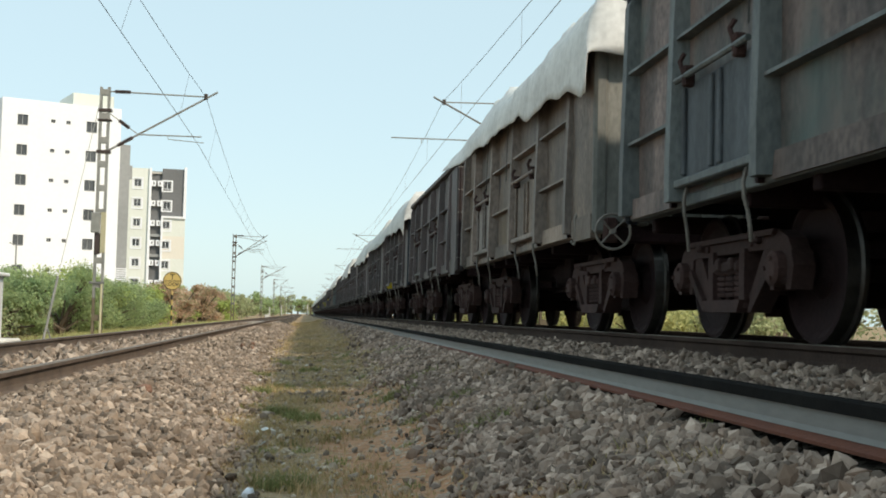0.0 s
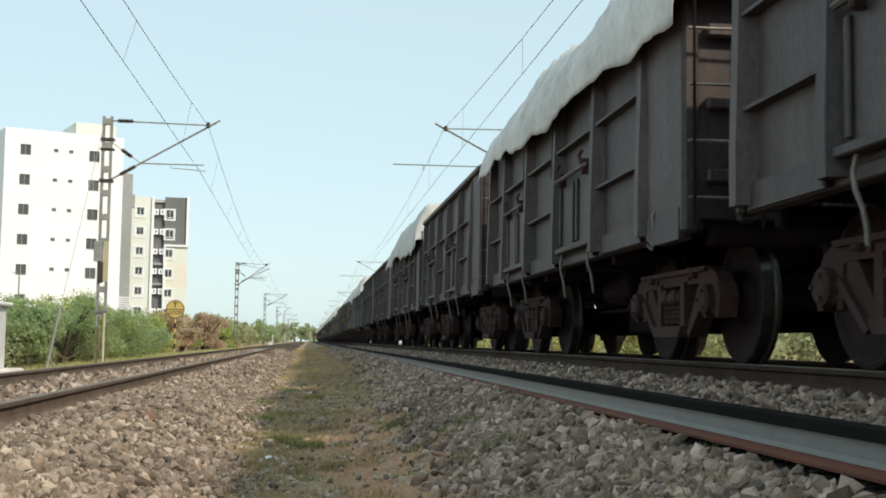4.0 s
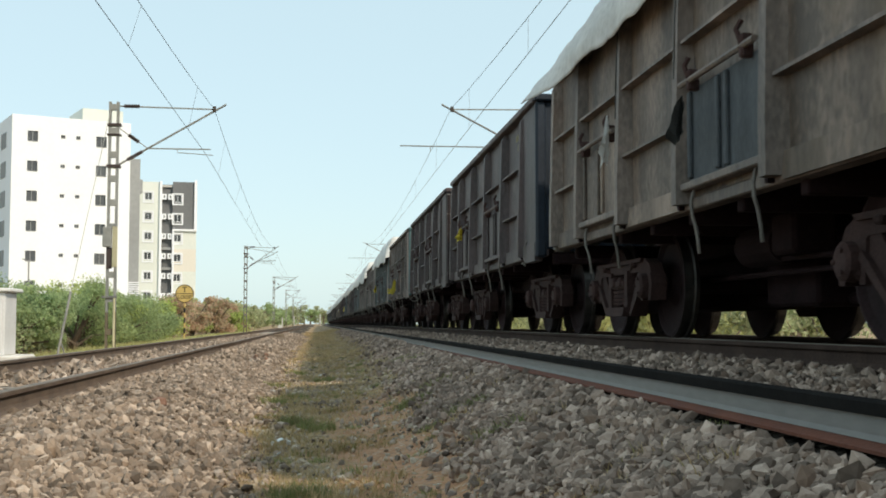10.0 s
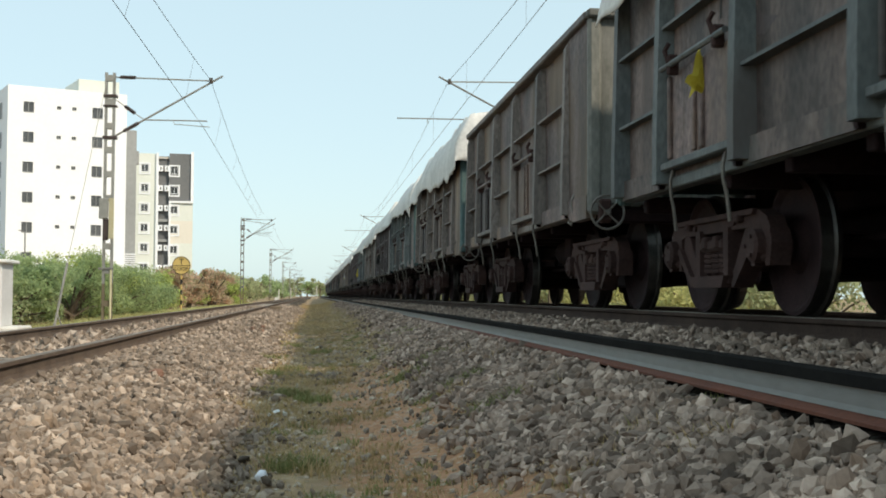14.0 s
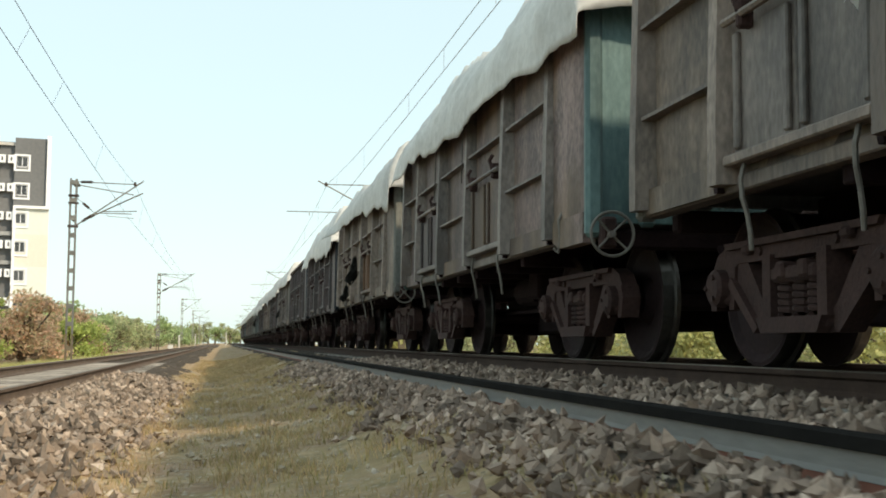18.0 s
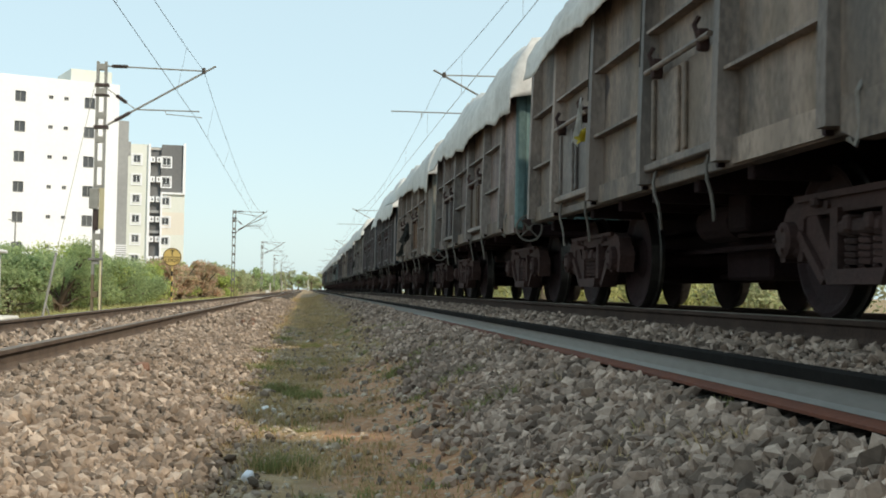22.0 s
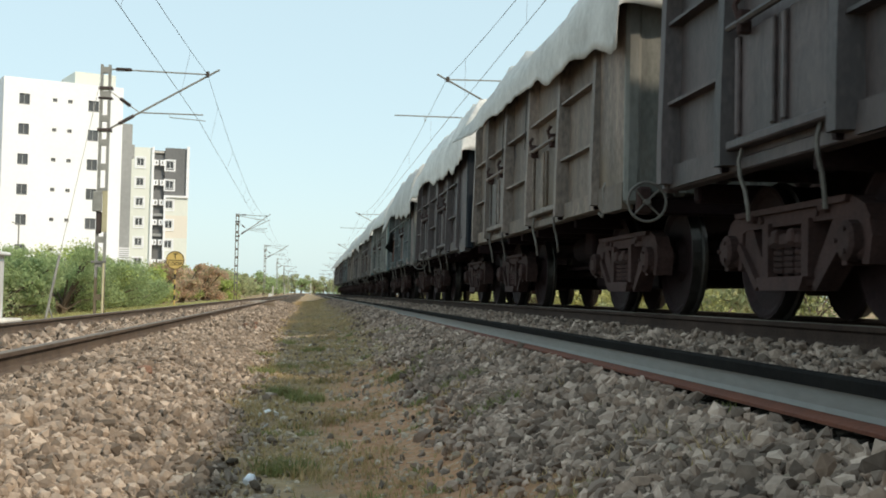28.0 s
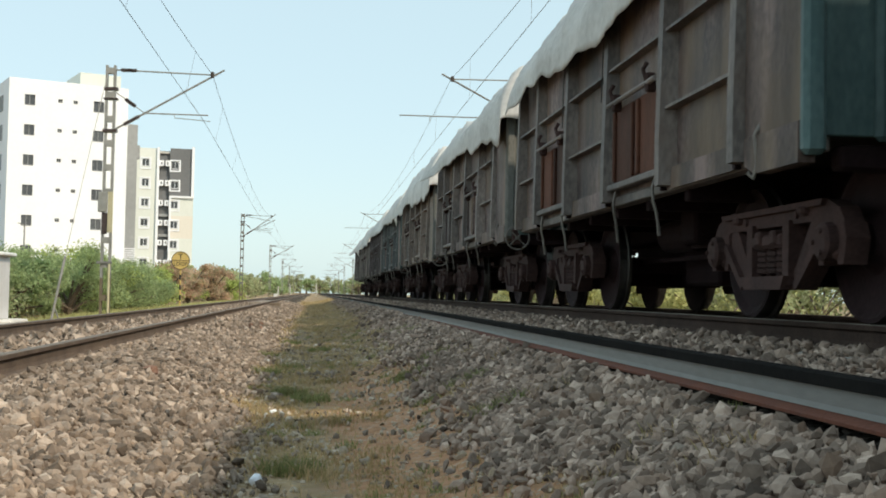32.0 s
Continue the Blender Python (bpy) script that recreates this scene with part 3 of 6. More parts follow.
def mast(x, y, base, top, rail_top, cx, side, reach=0.0):
    """A traction mast with its cantilever; side: +1 when the arm points to +x."""
    holder = tagged(new("traction_mast"), "tall latticed steel traction mast with a tubular cantilever arm", "mast", "masts along the line")
    holder.location = (x, y, base)
    h, cat, con = top - base, rail_top + 7.02 - base, rail_top + 5.62 - base
    wx = (cx - x)
    part("post", lattice(B(), 0, 0, 1.4, h), M_MAST, holder)
    part("post_foot", lattice(B(), 0, 0, -0.3, 1.4), M_MASTFOOT, holder, "brown-stained lower part of the mast")
    part("foundation", box(B(), -0.4, 0.4, -0.35, 0.35, -0.4, 0.08, 0.03), M_CONCRETE, holder, "rough concrete footing")
    hinge = con - 0.35
    part("stay_tube", tube(B(), [(0, 0, cat + 0.03), (wx + side * 0.1, 0, cat - 0.02)], 0.022), M_MAST, holder)
    part("stay_insulator", insulator(B(), (side * 0.28, 0, cat + 0.03), (side * 0.75, 0, cat + 0.03)), M_INSUL, holder)
    end = Vector((wx + side * 0.35, 0, cat + 0.14))
    start = Vector((side * 0.15, 0, hinge))
    part("bracket_tube", tube(B(), [start, end], 0.03), M_MAST, holder)
    part("bracket_insulator", insulator(B(), start.lerp(end, 0.08), start.lerp(end, 0.22)), M_INSUL, holder)
    p = start.lerp(end, 0.27)
    tie = Vector((side * 0.12, 0, cat - 0.62))
    part("tie_rod", tube(B(), [tie, p], 0.014), M_MAST, holder)
    part("tie_insulator", insulator(B(), tie.lerp(p, 0.35), tie.lerp(p, 0.7)), M_INSUL, holder)
    far = wx - side * 0.1 + side * reach
    part("registration_tube", tube(B(), [p, (far, 0, con + 0.16)], 0.02), M_MAST, holder)
    part("steady_arm", tube(B(), [(far - side * 1.0, 0, con + 0.17), (far - side * 0.98, 0, con + 0.05), (far + side * 0.08 - side * reach * 0.6, 0, con - 0.02)], 0.013), M_MAST, holder)
    for z, tall in ((cat - 0.55, 0.09), (cat - 0.85, 0.06), (hinge - 0.05, 0.10)):
        part("clamp", box(B(), -0.19, 0.19 + side * 0.03, -0.11, 0.11, z - tall / 2, z + tall / 2, 0.01), M_INSUL, holder, "dark steel clamp round the post")
    part("suspension_clamp", box(B(), wx - 0.05, wx + 0.05, -0.06, 0.06, cat - 0.1, cat + 0.07, 0.01), M_WIRE, holder)
    return holder


def catenary(name, cx, rail_top, ys, y_end, stagger, offset=0.0):
    holder = tagged(new(name), "overhead contact wire hung from a sagging catenary wire", "overhead wire")
    zc, zw = rail_top + 7.0, rail_top + 5.6
    knots = list(ys) + [y_end]
    cat, con, drop = [], [], []
    for i in range(len(knots) - 1):
        y0, y1 = knots[i], knots[i + 1]
        s0, s1 = stagger * (-1) ** i, stagger * (-1) ** (i + 1)
        n = 14
        for j in range(n):
            f = j / n
            cat.append((cx + s0 + (s1 - s0) * f, y0 + (y1 - y0) * f, zc - 4 * 0.95 * f * (1 - f)))
            if j == 0:
                con.append((cx + s0 + offset, y0, zw))
            elif j % 2 == 1 or j in (6, 8):
                x, y, z = cat[-1]
                drop.append(((x, y, z), (x + offset, y, zw)))
    part("catenary_wire", tube(B(), cat, 0.007, 5), M_WIRE, holder)
    part("contact_wire", tube(B(), con, 0.007, 5), M_WIRE, holder)
    for a, b in drop[:40]:
        part("dropper", tube(B(), [a, b], 0.004, 4), M_WIRE, holder)
    return holder


MAST_Y = [36.7 + 67.3 * i for i in range(-1, 7)]
for i, y in enumerate(MAST_Y):
    m = mast(-6.12, y, -0.9, 6.82, -0.35, -3.42 + (0.27 if i % 2 else -0.27), 1)
    if i == 1:
        # a switch handle box, its plate and the pipe down to the ground
        part("switch_box", box(B(), -0.24, 0.02, -0.24, -0.08, 3.34, 3.94, 0.02), M_MAST, m, "grey steel switch box")
        part("notice_plate", box(B(), 0.04, 0.19, -0.19, -0.165, 2.74, 3.95, 0.005), M_PLATE, m, "faded cream notice plate")
        part("dark_plate", box(B(), -0.13, 0.03, -0.14, -0.09, 2.70, 3.33, 0.01), M_INSUL, m, "dark brown plate between the channels")
        part("cross_bracket", box(B(), -0.25, 0.19, -0.13, -0.085, 1.82, 1.89, 0.008), M_MAST, m)
        part("pipe", tube(B(), [(0.115, -0.12, 0.1), (0.115, -0.12, 1.82)], 0.035, 8), M_PLATE, m, "faded cream pipe down the post")
    if i in (2, 3):
        # the second cantilever of an overlap span
        part("stay_tube", tube(B(), [(0.2, 0.5, 7.52), (2.35, 0.5, 7.18)], 0.022), M_MAST, m)
        part("bracket_tube", tube(B(), [(0.3, 0.5, 6.05), (2.72, 0.5, 7.26)], 0.03), M_MAST, m)
        part("bracket_insulator", insulator(B(), (0.42, 0.5, 6.11), (0.8, 0.5, 6.30)), M_INSUL, m)
        part("registration_tube", tube(B(), [(1.1, 0.5, 6.45), (2.5, 0.5, 6.50)], 0.02), M_MAST, m)
        part("arm_beam", box(B(), -0.04, 0.04, -0.1, 0.6, 6.0, 6.1, 0.01), M_MAST, m)
        part("arm_beam", box(B(), -0.04, 0.2, -0.1, 0.6, 7.46, 7.56, 0.01), M_MAST, m)
    mast(7.75, y + 2.0, -0.75, 7.3, 0.16, 4.32, -1, 1.80)
catenary("overhead_line", -3.42, -0.35, MAST_Y, 560, -0.27, -0.22)
catenary("overhead_line", 4.32, 0.16, [y + 2 for y in MAST_Y], 562, 0.05)

# ---------- the goods train ----------
PITCH, HALF = 10.713, 4.75
BODY_LOW, BODY_TOP = 1.03, 2.985
SHEET, RIB = 1.46, 1.60
BAYS = [("end", 1.02), ("panel", 1.69), ("door", 1.83), ("panel", 1.79), ("door", 1.76), ("panel", 1.41)]


def rib_mesh(w=0.15):
    """A pressed stanchion: wide at the foot, narrower above, with sloped flanks."""
    bm = B()
    z = [(BODY_LOW, 1.0), (BODY_LOW + 0.35, 1.0), (BODY_TOP - 0.12, 0.72), (BODY_TOP - 0.02, 0.3)]
    rings = []
    for h, k in z:
        d = (RIB - SHEET) * k
        rings.append([bm.verts.new(p) for p in ((SHEET - 0.01, -w / 2 - 0.03, h), (SHEET + d, -w / 2 + 0.025, h), (SHEET + d, w / 2 - 0.025, h), (SHEET - 0.01, w / 2 + 0.03, h))])
    for a, b in zip(rings, rings[1:]):
        for j in range(4):
            bm.faces.new((a[j], a[(j + 1) % 4], b[(j + 1) % 4], b[j]))
    bm.faces.new(rings[0][::-1])
    bm.faces.new(rings[-1])
    return bm


def flip(bm):
    bmesh.ops.scale(bm, vec=(-1, 1, 1), verts=bm.verts)
    return bm


def sheet_with_dents(bm, y0, y1, z0, z1, seed, depth=0.022):
    """A side sheet that bulges a little between its frames."""
    rnd = random.Random(seed)
    ny, nz = 7, 7
    v = {}
    bul = rnd.uniform(0.2, 1.0) * depth
    for i in range(ny + 1):
        for j in range(nz + 1):
            a, b = i / ny, j / nz
            d = bul * math.sin(math.pi * a) * math.sin(math.pi * ((b * 2) % 1.0)) + rnd.uniform(-0.004, 0.004)
            v[i, j] = bm.verts.new((SHEET + d, y0 + (y1 - y0) * a, z0 + (z1 - z0) * b))
    for i in range(ny):
        for j in range(nz):
            bm.faces.new((v[i, j], v[i + 1, j], v[i + 1, j + 1], v[i, j + 1]))
    return bm


def bogie_frame_mesh(side):
    """Cast side frame: top chord, columns round the spring nest, slanting struts with triangular windows, axle pedestals."""
    bm = B()
    x0, x1 = 1.0, 1.13
    plate(bm, [(-0.93, 0.77), (0.93, 0.77), (1.10, 0.71), (1.19, 0.60), (0.86, 0.60), (0.79, 0.645), (-0.79, 0.645), (-0.86, 0.60), (-1.19, 0.60), (-1.10, 0.71)], "x", x0, x1)
    plate(bm, [(-0.93, 0.775), (0.93, 0.775), (0.90, 0.735), (-0.90, 0.735)], "x", x1 - 0.02, x1 + 0.035)
    for s in (-1, 1):
        plate(bm, [(s * 0.28, 0.67), (s * 0.385, 0.67), (s * 0.385, 0.24), (s * 0.28, 0.24)], "x", x0 + 0.004, x1 + 0.03)
        plate(bm, [(s * 0.68, 0.67), (s * 0.86, 0.67), (s * 0.88, 0.50), (s * 0.50, 0.21), (s * 0.34, 0.21), (s * 0.36, 0.33), (s * 0.42, 0.36)], "x", x0 + 0.008, x1 - 0.008)
        plate(bm, [(s * 0.84, 0.56), (s * 0.885, 0.51), (s * 0.51, 0.21), (s * 0.46, 0.245)], "x", x1 - 0.03, x1 + 0.03)
        plate(bm, [(s * 0.81, 0.63), (s * 1.18, 0.62), (s * 1.22, 0.52), (s * 1.18, 0.36), (s * 1.10, 0.36), (s * 1.09, 0.46), (s * 0.91, 0.46), (s * 0.90, 0.36), (s * 0.83, 0.36)], "x", x0 - 0.01, x1 + 0.012)
        box(bm, x0 - 0.03, x1 + 0.045, s * 1.0 - 0.115, s * 1.0 + 0.115, 0.39, 0.58, 0.03)
        box(bm, x0, x1 + 0.05, s * 0.60 - 0.05, s * 0.60 + 0.05, 0.69, 0.75, 0.015)
        tube(bm, [(x1 - 0.02, s * 0.46, 0.70), (x1 + 0.02, s * 0.46, 0.70)], 0.026, 8)
    plate(bm, [(-0.40, 0.30), (0.40, 0.30), (0.34, 0.21), (-0.34, 0.21)], "x", x0 - 0.06, x1 + 0.07)
    box(bm, x0 - 0.04, x1 + 0.04, -0.27, 0.27, 0.50, 0.59, 0.02)
    for y in (-0.15, 0.12):
        box(bm, x0, x1 + 0.06, y - 0.05, y + 0.05, 0.515, 0.615, 0.015)
    return bm if side > 0 else flip(bm)


def wheelset_mesh():
    bm = B()
    for s in (-1, 1):
        prof = [(0.775, 0.06), (0.775, 0.44), (0.765, 0.525), (0.80, 0.53), (0.812, 0.503), (0.90, 0.498), (0.905, 0.47), (0.87, 0.42), (0.85, 0.20), (0.92, 0.14), (0.92, 0.06)]
        lathe(bm, [(s * a, r) for a, r in prof], "x", 26)
    tube(bm, [(-1.0, 0, 0), (1.0, 0, 0)], 0.08, 10)
    for f in bm.faces:
        c = f.calc_center_median()
        r = math.hypot(c.y, c.z)
        f.material_index = 1 if r > 0.49 else 0
    return bm


def axle_cap_mesh():
    bm = B()
    s = -1
    lathe(bm, [(s * 1.13, 0.125), (s * 1.20, 0.12), (s * 1.22, 0.09)], "x", 14)
    for q in range(3):
        a = q * 2.094
        tube(bm, [(s * 1.21, 0.075 * math.cos(a), 0.075 * math.sin(a)), (s * 1.235, 0.075 * math.cos(a), 0.075 * math.sin(a))], 0.016, 6)
    return bm


def spring_mesh():
    pts = [(1.06 + 0.082 * math.cos(a), 0.082 * math.sin(a), 0.305 + 0.20 * i / 40) for i, a in ((i, i * 2 * math.pi / 8) for i in range(0, 41))]
    return tube(B(), pts, 0.020, 5)


BOGIE_MESH = {}


def bogie(parent, y):
    frame_part = new("bogie")
    frame_part.parent = parent
    frame_part.location = (0, y, 0)
    if not BOGIE_MESH:
        # the second entry joins a cross beam and a lengthwise black plate added to fill the gap
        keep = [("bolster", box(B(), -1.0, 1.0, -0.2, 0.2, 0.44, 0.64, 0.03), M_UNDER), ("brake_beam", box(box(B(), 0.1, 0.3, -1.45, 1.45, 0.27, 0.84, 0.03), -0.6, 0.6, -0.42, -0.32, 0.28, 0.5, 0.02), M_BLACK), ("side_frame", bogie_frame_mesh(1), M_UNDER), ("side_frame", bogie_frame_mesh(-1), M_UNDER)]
        for i, (name, bm, mat) in enumerate(keep):
            ob = part(name, bm, mat, frame_part)
            BOGIE_MESH[i] = (name, ob.data, (0, 0, 0))
        for y2 in (-0.18, 0.0, 0.18):
            for flip_x in (1, -1):
                bm = spring_mesh()
                if flip_x < 0:
                    flip(bm)
                ob = part("coil_spring", bm, M_UNDER, frame_part, at=(0, y2, 0))
                BOGIE_MESH[len(BOGIE_MESH)] = ("coil_spring", ob.data, (0, y2, 0))
        a = part("wheelset", wheelset_mesh(), [M_WHEEL, M_TREAD], frame_part, "dark steel wheels with a polished tread", smooth=False, at=(0, -1.0, 0.5))
        BOGIE_MESH[len(BOGIE_MESH)] = ("wheelset", a.data, (0, -1.0, 0.5))
        b = new("wheelset", a.data)
        b.parent, b.location = frame_part, (0, 1.0, 0.5)
        BOGIE_MESH[len(BOGIE_MESH)] = ("wheelset", a.data, (0, 1.0, 0.5))
        for yy in (-1.0, 1.0):
            c = part("axle_cap", axle_cap_mesh(), M_UNDER, frame_part, at=(0, yy, 0.5))
            BOGIE_MESH[len(BOGIE_MESH)] = ("axle_cap", c.data, (0, yy, 0.5))
    else:
        for name, me, at in BOGIE_MESH.values():
            ob = new(name, me)
            ob.parent, ob.location = frame_part, at
    return frame_part


def wheel_ring(bm, r=0.17):
    """A spoked hand wheel whose shaft runs along y."""
    ring = [(r * math.cos(a), 0, r * math.sin(a)) for a in (2 * math.pi * i / 28 for i in range(28))]
    tube(bm, ring, 0.013, 6, close=True)
    for i in range(4):
        a = math.pi / 4 + i * math.pi / 2
        tube(bm, [(0.03 * math.cos(a), 0.03, 0.03 * math.sin(a)), (r * math.cos(a), 0, r * math.sin(a))], 0.010, 5)
    tube(bm, [(0, 0.19, 0), (0, -0.02, 0)], 0.028, 8)
    return bm


def wagon(side_mat, panel_mat, end_mat, door_mats, seed, ladder=False, brake=True):
    """An open high-sided bogie wagon; its front end looks to -y; the origin is on the rails under its middle."""
    w = new("goods_wagon")
    rnd = random.Random(seed)
    # tub: floor, inner walls, ends
    bm = B()
    box(bm, -SHEET + 0.02, SHEET - 0.02, -HALF + 0.05, HALF - 0.05, BODY_LOW + 0.14, BODY_LOW + 0.22)
    for s in (-1, 1):
        box(bm, s * SHEET - 0.02 if s > 0 else -SHEET, s * SHEET if s > 0 else -SHEET + 0.02, -HALF + 0.05, HALF - 0.05, BODY_LOW, BODY_TOP - 0.05)
    part("tub", bm, M_DARK, w, "dark inner walls and floor of the open tub")
    for s in (-1, 1):
        bm = B()
        box(bm, -SHEET, SHEET, s * HALF - 0.03, s * HALF + 0.03, BODY_LOW + 0.05, BODY_TOP, 0.008)
        part("end_wall", bm, end_mat, w, "ribbed end wall")
        for zz in (1.40, 1.95, 2.5) if ladder else ():
            bm = B()
            box(bm, -SHEET + 0.1, SHEET - 0.1, s * (HALF + 0.075) - 0.045, s * (HALF + 0.075) + 0.045, zz - 0.05, zz + 0.05, 0.015)
            part("end_rail", bm, end_mat, w)
        for xx in (-1.47, 1.47):
            bm = B()
            box(bm, xx - 0.07, xx + 0.07, s * (HALF + 0.01) - 0.05, s * (HALF + 0.01) + 0.05, BODY_LOW - 0.06, BODY_TOP, 0.03)
            part("corner_post", bm, end_mat, w)
        for xx in (-1.05, -0.38, 0.38, 1.05):
            bm = B()
            box(bm, xx - 0.07, xx + 0.07, s * (HALF + 0.05) - 0.04, s * (HALF + 0.05) + 0.04, BODY_LOW + 0.02, BODY_TOP - 0.03, 0.03)
            part("end_post", bm, end_mat, w)
        bm = B()
        box(bm, -SHEET - 0.1, SHEET + 0.1, s * (HALF + 0.03) - 0.09, s * (HALF + 0.03) + 0.09, BODY_TOP - 0.02, BODY_TOP + 0.07, 0.02)
        part("end_coping", bm, end_mat, w)
        bm = B()
        box(bm, -1.30, 1.30, s * (HALF - 0.08) - 0.07, s * (HALF - 0.08) + 0.07, BODY_LOW - 0.14, BODY_LOW + 0.01, 0.02)
        part("headstock", bm, M_BLACK, w)
        bm = B()
        box(bm, -0.11, 0.11, min(s * (HALF - 0.2), s * (HALF + 0.28)), max(s * (HALF - 0.2), s * (HALF + 0.28)), 0.86, 1.10, 0.03)
        box(bm, -0.19, 0.19, min(s * (HALF + 0.22), s * (HALF + 0.46)), max(s * (HALF + 0.22), s * (HALF + 0.46)), 0.80, 1.14, 0.05)
        part("coupler", bm, M_UNDER, w, "brown cast-steel automatic coupler")
        bm = B()
        tube(bm, [(0.45 * s, s * (HALF + 0.05), 0.9), (0.45 * s, s * (HALF + 0.22), 0.78), (0.40 * s, s * (HALF + 0.33), 0.62), (0.25 * s, s * (HALF + 0.40), 0.58)], 0.028, 7)
        part("brake_hose", bm, M_BLACK, w, "black rubber air hose")
    # both sides
    for s in (-1, 1):
        side = (lambda bm: bm) if s > 0 else flip
        far = B() if s > 0 else None

        def put(name, bm, mat, parent, label="", smooth=False, far=far):
            """A part on the near side; the other side is one ribbed wall."""
            if far is None:
                return part(name, bm, mat, parent, label, smooth)
            me = bpy.data.meshes.new("tmp")
            bm.to_mesh(me)
            bm.free()
            far.from_mesh(me)
            bpy.data.meshes.remove(me)

        bm = B()
        box(bm, SHEET - 0.03, RIB - 0.02, -HALF, HALF, BODY_TOP - 0.03, BODY_TOP + 0.06, 0.015)
        put("top_coping", side(bm), side_mat, w)
        bm = B()
        box(bm, SHEET - 0.10, SHEET + 0.03, -HALF, HALF, BODY_LOW - 0.04, BODY_LOW + 0.05, 0.01)
        put("sole_bar", side(bm), side_mat, w)
        y = -HALF
        edges = []
        nd = 0
        for kind, width in BAYS:
            y0, y1 = y, y + width
            mid = (y0 + y1) / 2
            bm = B()
            sheet_with_dents(bm, y0, y1, BODY_LOW + 0.02, BODY_TOP - 0.02, rnd.random())
            if kind == "end":
                bmesh.ops.translate(bm, vec=(0.065, 0, 0), verts=bm.verts)
            put("side_panel", side(bm), panel_mat, w, smooth=True)
            if kind == "panel":
                for zz in (1.69, 2.31):
                    bm = B()
                    plate(bm, [(0, 0), (0.10, -0.035), (0.10, -0.06), (0, -0.06)], "y", y0 + 0.08, y1 - 0.08)
                    bmesh.ops.translate(bm, vec=(SHEET, 0, zz), verts=bm.verts)
                    put("stiffener", side(bm), side_mat, w)
                bm = B()
                plate(bm, [(y0 + 0.10, BODY_LOW - 0.03), (y1 - 0.10, BODY_LOW - 0.03), (y1 - 0.14, BODY_LOW + 0.14), (y0 + 0.14, BODY_LOW + 0.14)], "x", SHEET - 0.02, SHEET + 0.055)
                put("skirt_plate", side(bm), panel_mat, w)
            if kind == "end":
                bm = B()
                o = -1 if y0 < 0 else 1
                plate(bm, [(y0 + 0.03, BODY_LOW - 0.10), (y1 - 0.30, BODY_LOW - 0.10), (y1 - 0.12, BODY_LOW - 0.03), (y1 - 0.12, BODY_LOW + 0.14), (y0 + 0.03, BODY_LOW + 0.14)], "x", SHEET - 0.02, SHEET + 0.085)
                put("skirt_plate", side(bm), panel_mat, w)
                bm = B()
                yh = mid - 0.18 * o
                tube(bm, [(SHEET + 0.05, yh, BODY_LOW + 0.22), (SHEET + 0.09, yh, BODY_LOW + 0.14), (SHEET + 0.07, yh, BODY_LOW - 0.04), (SHEET + 0.09, yh + 0.03, BODY_LOW - 0.13), (SHEET + 0.12, yh + 0.05, BODY_LOW - 0.09)], 0.017, 6)
                put("tie_hook", side(bm), M_ROD, w, "pale steel rope hook")
            if kind == "door":
                d = None
                if s < 0:
                    d = new("side_door")
                    d.parent = w
                dm = door_mats[nd % len(door_mats)]
                nd += 1
                for a, b in ((y0 + 0.12, mid - 0.012), (mid + 0.012, y1 - 0.12)):
                    bm = B()
                    box(bm, SHEET + 0.02, SHEET + 0.055, a, b, BODY_LOW + 0.16, 1.88, 0.008)
                    for q in (0.10, 0.90):
                        yy = a + (b - a) * q
                        box(bm, SHEET + 0.05, SHEET + 0.085, yy - 0.03, yy + 0.03, BODY_LOW + 0.18, 1.86, 0.01)
                    put("door_leaf", side(bm), dm, d)
                bm = B()
                tube(bm, [(SHEET + 0.12, y0 + 0.14, 1.92), (SHEET + 0.12, y1 - 0.14, 1.92)], 0.024, 7)
                put("locking_bar", side(bm), side_mat, d)
                bm = B()
                plate(bm, [(0, 0), (0.10, -0.035), (0.10, -0.06), (0, -0.06)], "y", y0 + 0.08, y1 - 0.08)
                bmesh.ops.translate(bm, vec=(SHEET, 0, 2.31), verts=bm.verts)
                put("stiffener", side(bm), side_mat, w)
                for yy in (y0 + 0.36, y1 - 0.36):
                    bm = B()
                    box(bm, SHEET + 0.05, SHEET + 0.14, yy - 0.03, yy + 0.03, 1.84, 2.00, 0.015)
                    tube(bm, [(SHEET + 0.13, yy, 1.94), (SHEET + 0.15, yy + 0.03, 2.03), (SHEET + 0.12, yy + 0.01, 2.09)], 0.02, 6)
                    put("latch", side(bm), M_UNDER, d)
                bm = B()
                box(bm, SHEET + 0.02, SHEET + 0.12, y0 + 0.1, y1 - 0.1, BODY_LOW + 0.09, BODY_LOW + 0.15, 0.01)
                put("door_sill", side(bm), side_mat, d)
                for k, yy in enumerate((y0 + 0.28, y1 - 0.28)):
                    bm = B()
                    sway = rnd.uniform(-0.05, 0.05)
                    tube(bm, [(SHEET + 0.07, yy, BODY_LOW + 0.09), (SHEET + 0.09, yy + 0.004, BODY_LOW + 0.0), (SHEET + 0.085, yy + sway * 0.3, BODY_LOW - 0.10), (SHEET + 0.06, yy + sway * 0.8, 0.84), (SHEET + 0.045, yy + sway, 0.74), (SHEET + 0.03, yy + sway + 0.02, 0.65)], 0.0145, 6)
                    put("hanger_rod", side(bm), M_ROD, w, "pale bent steel hanger below the door")
            edges.append(y1)
            y = y1
        for e in edges[:-1] + [HALF - 0.07]:
            bm = rib_mesh(0.17)
            bmesh.ops.translate(bm, vec=(0, e, 0), verts=bm.verts)
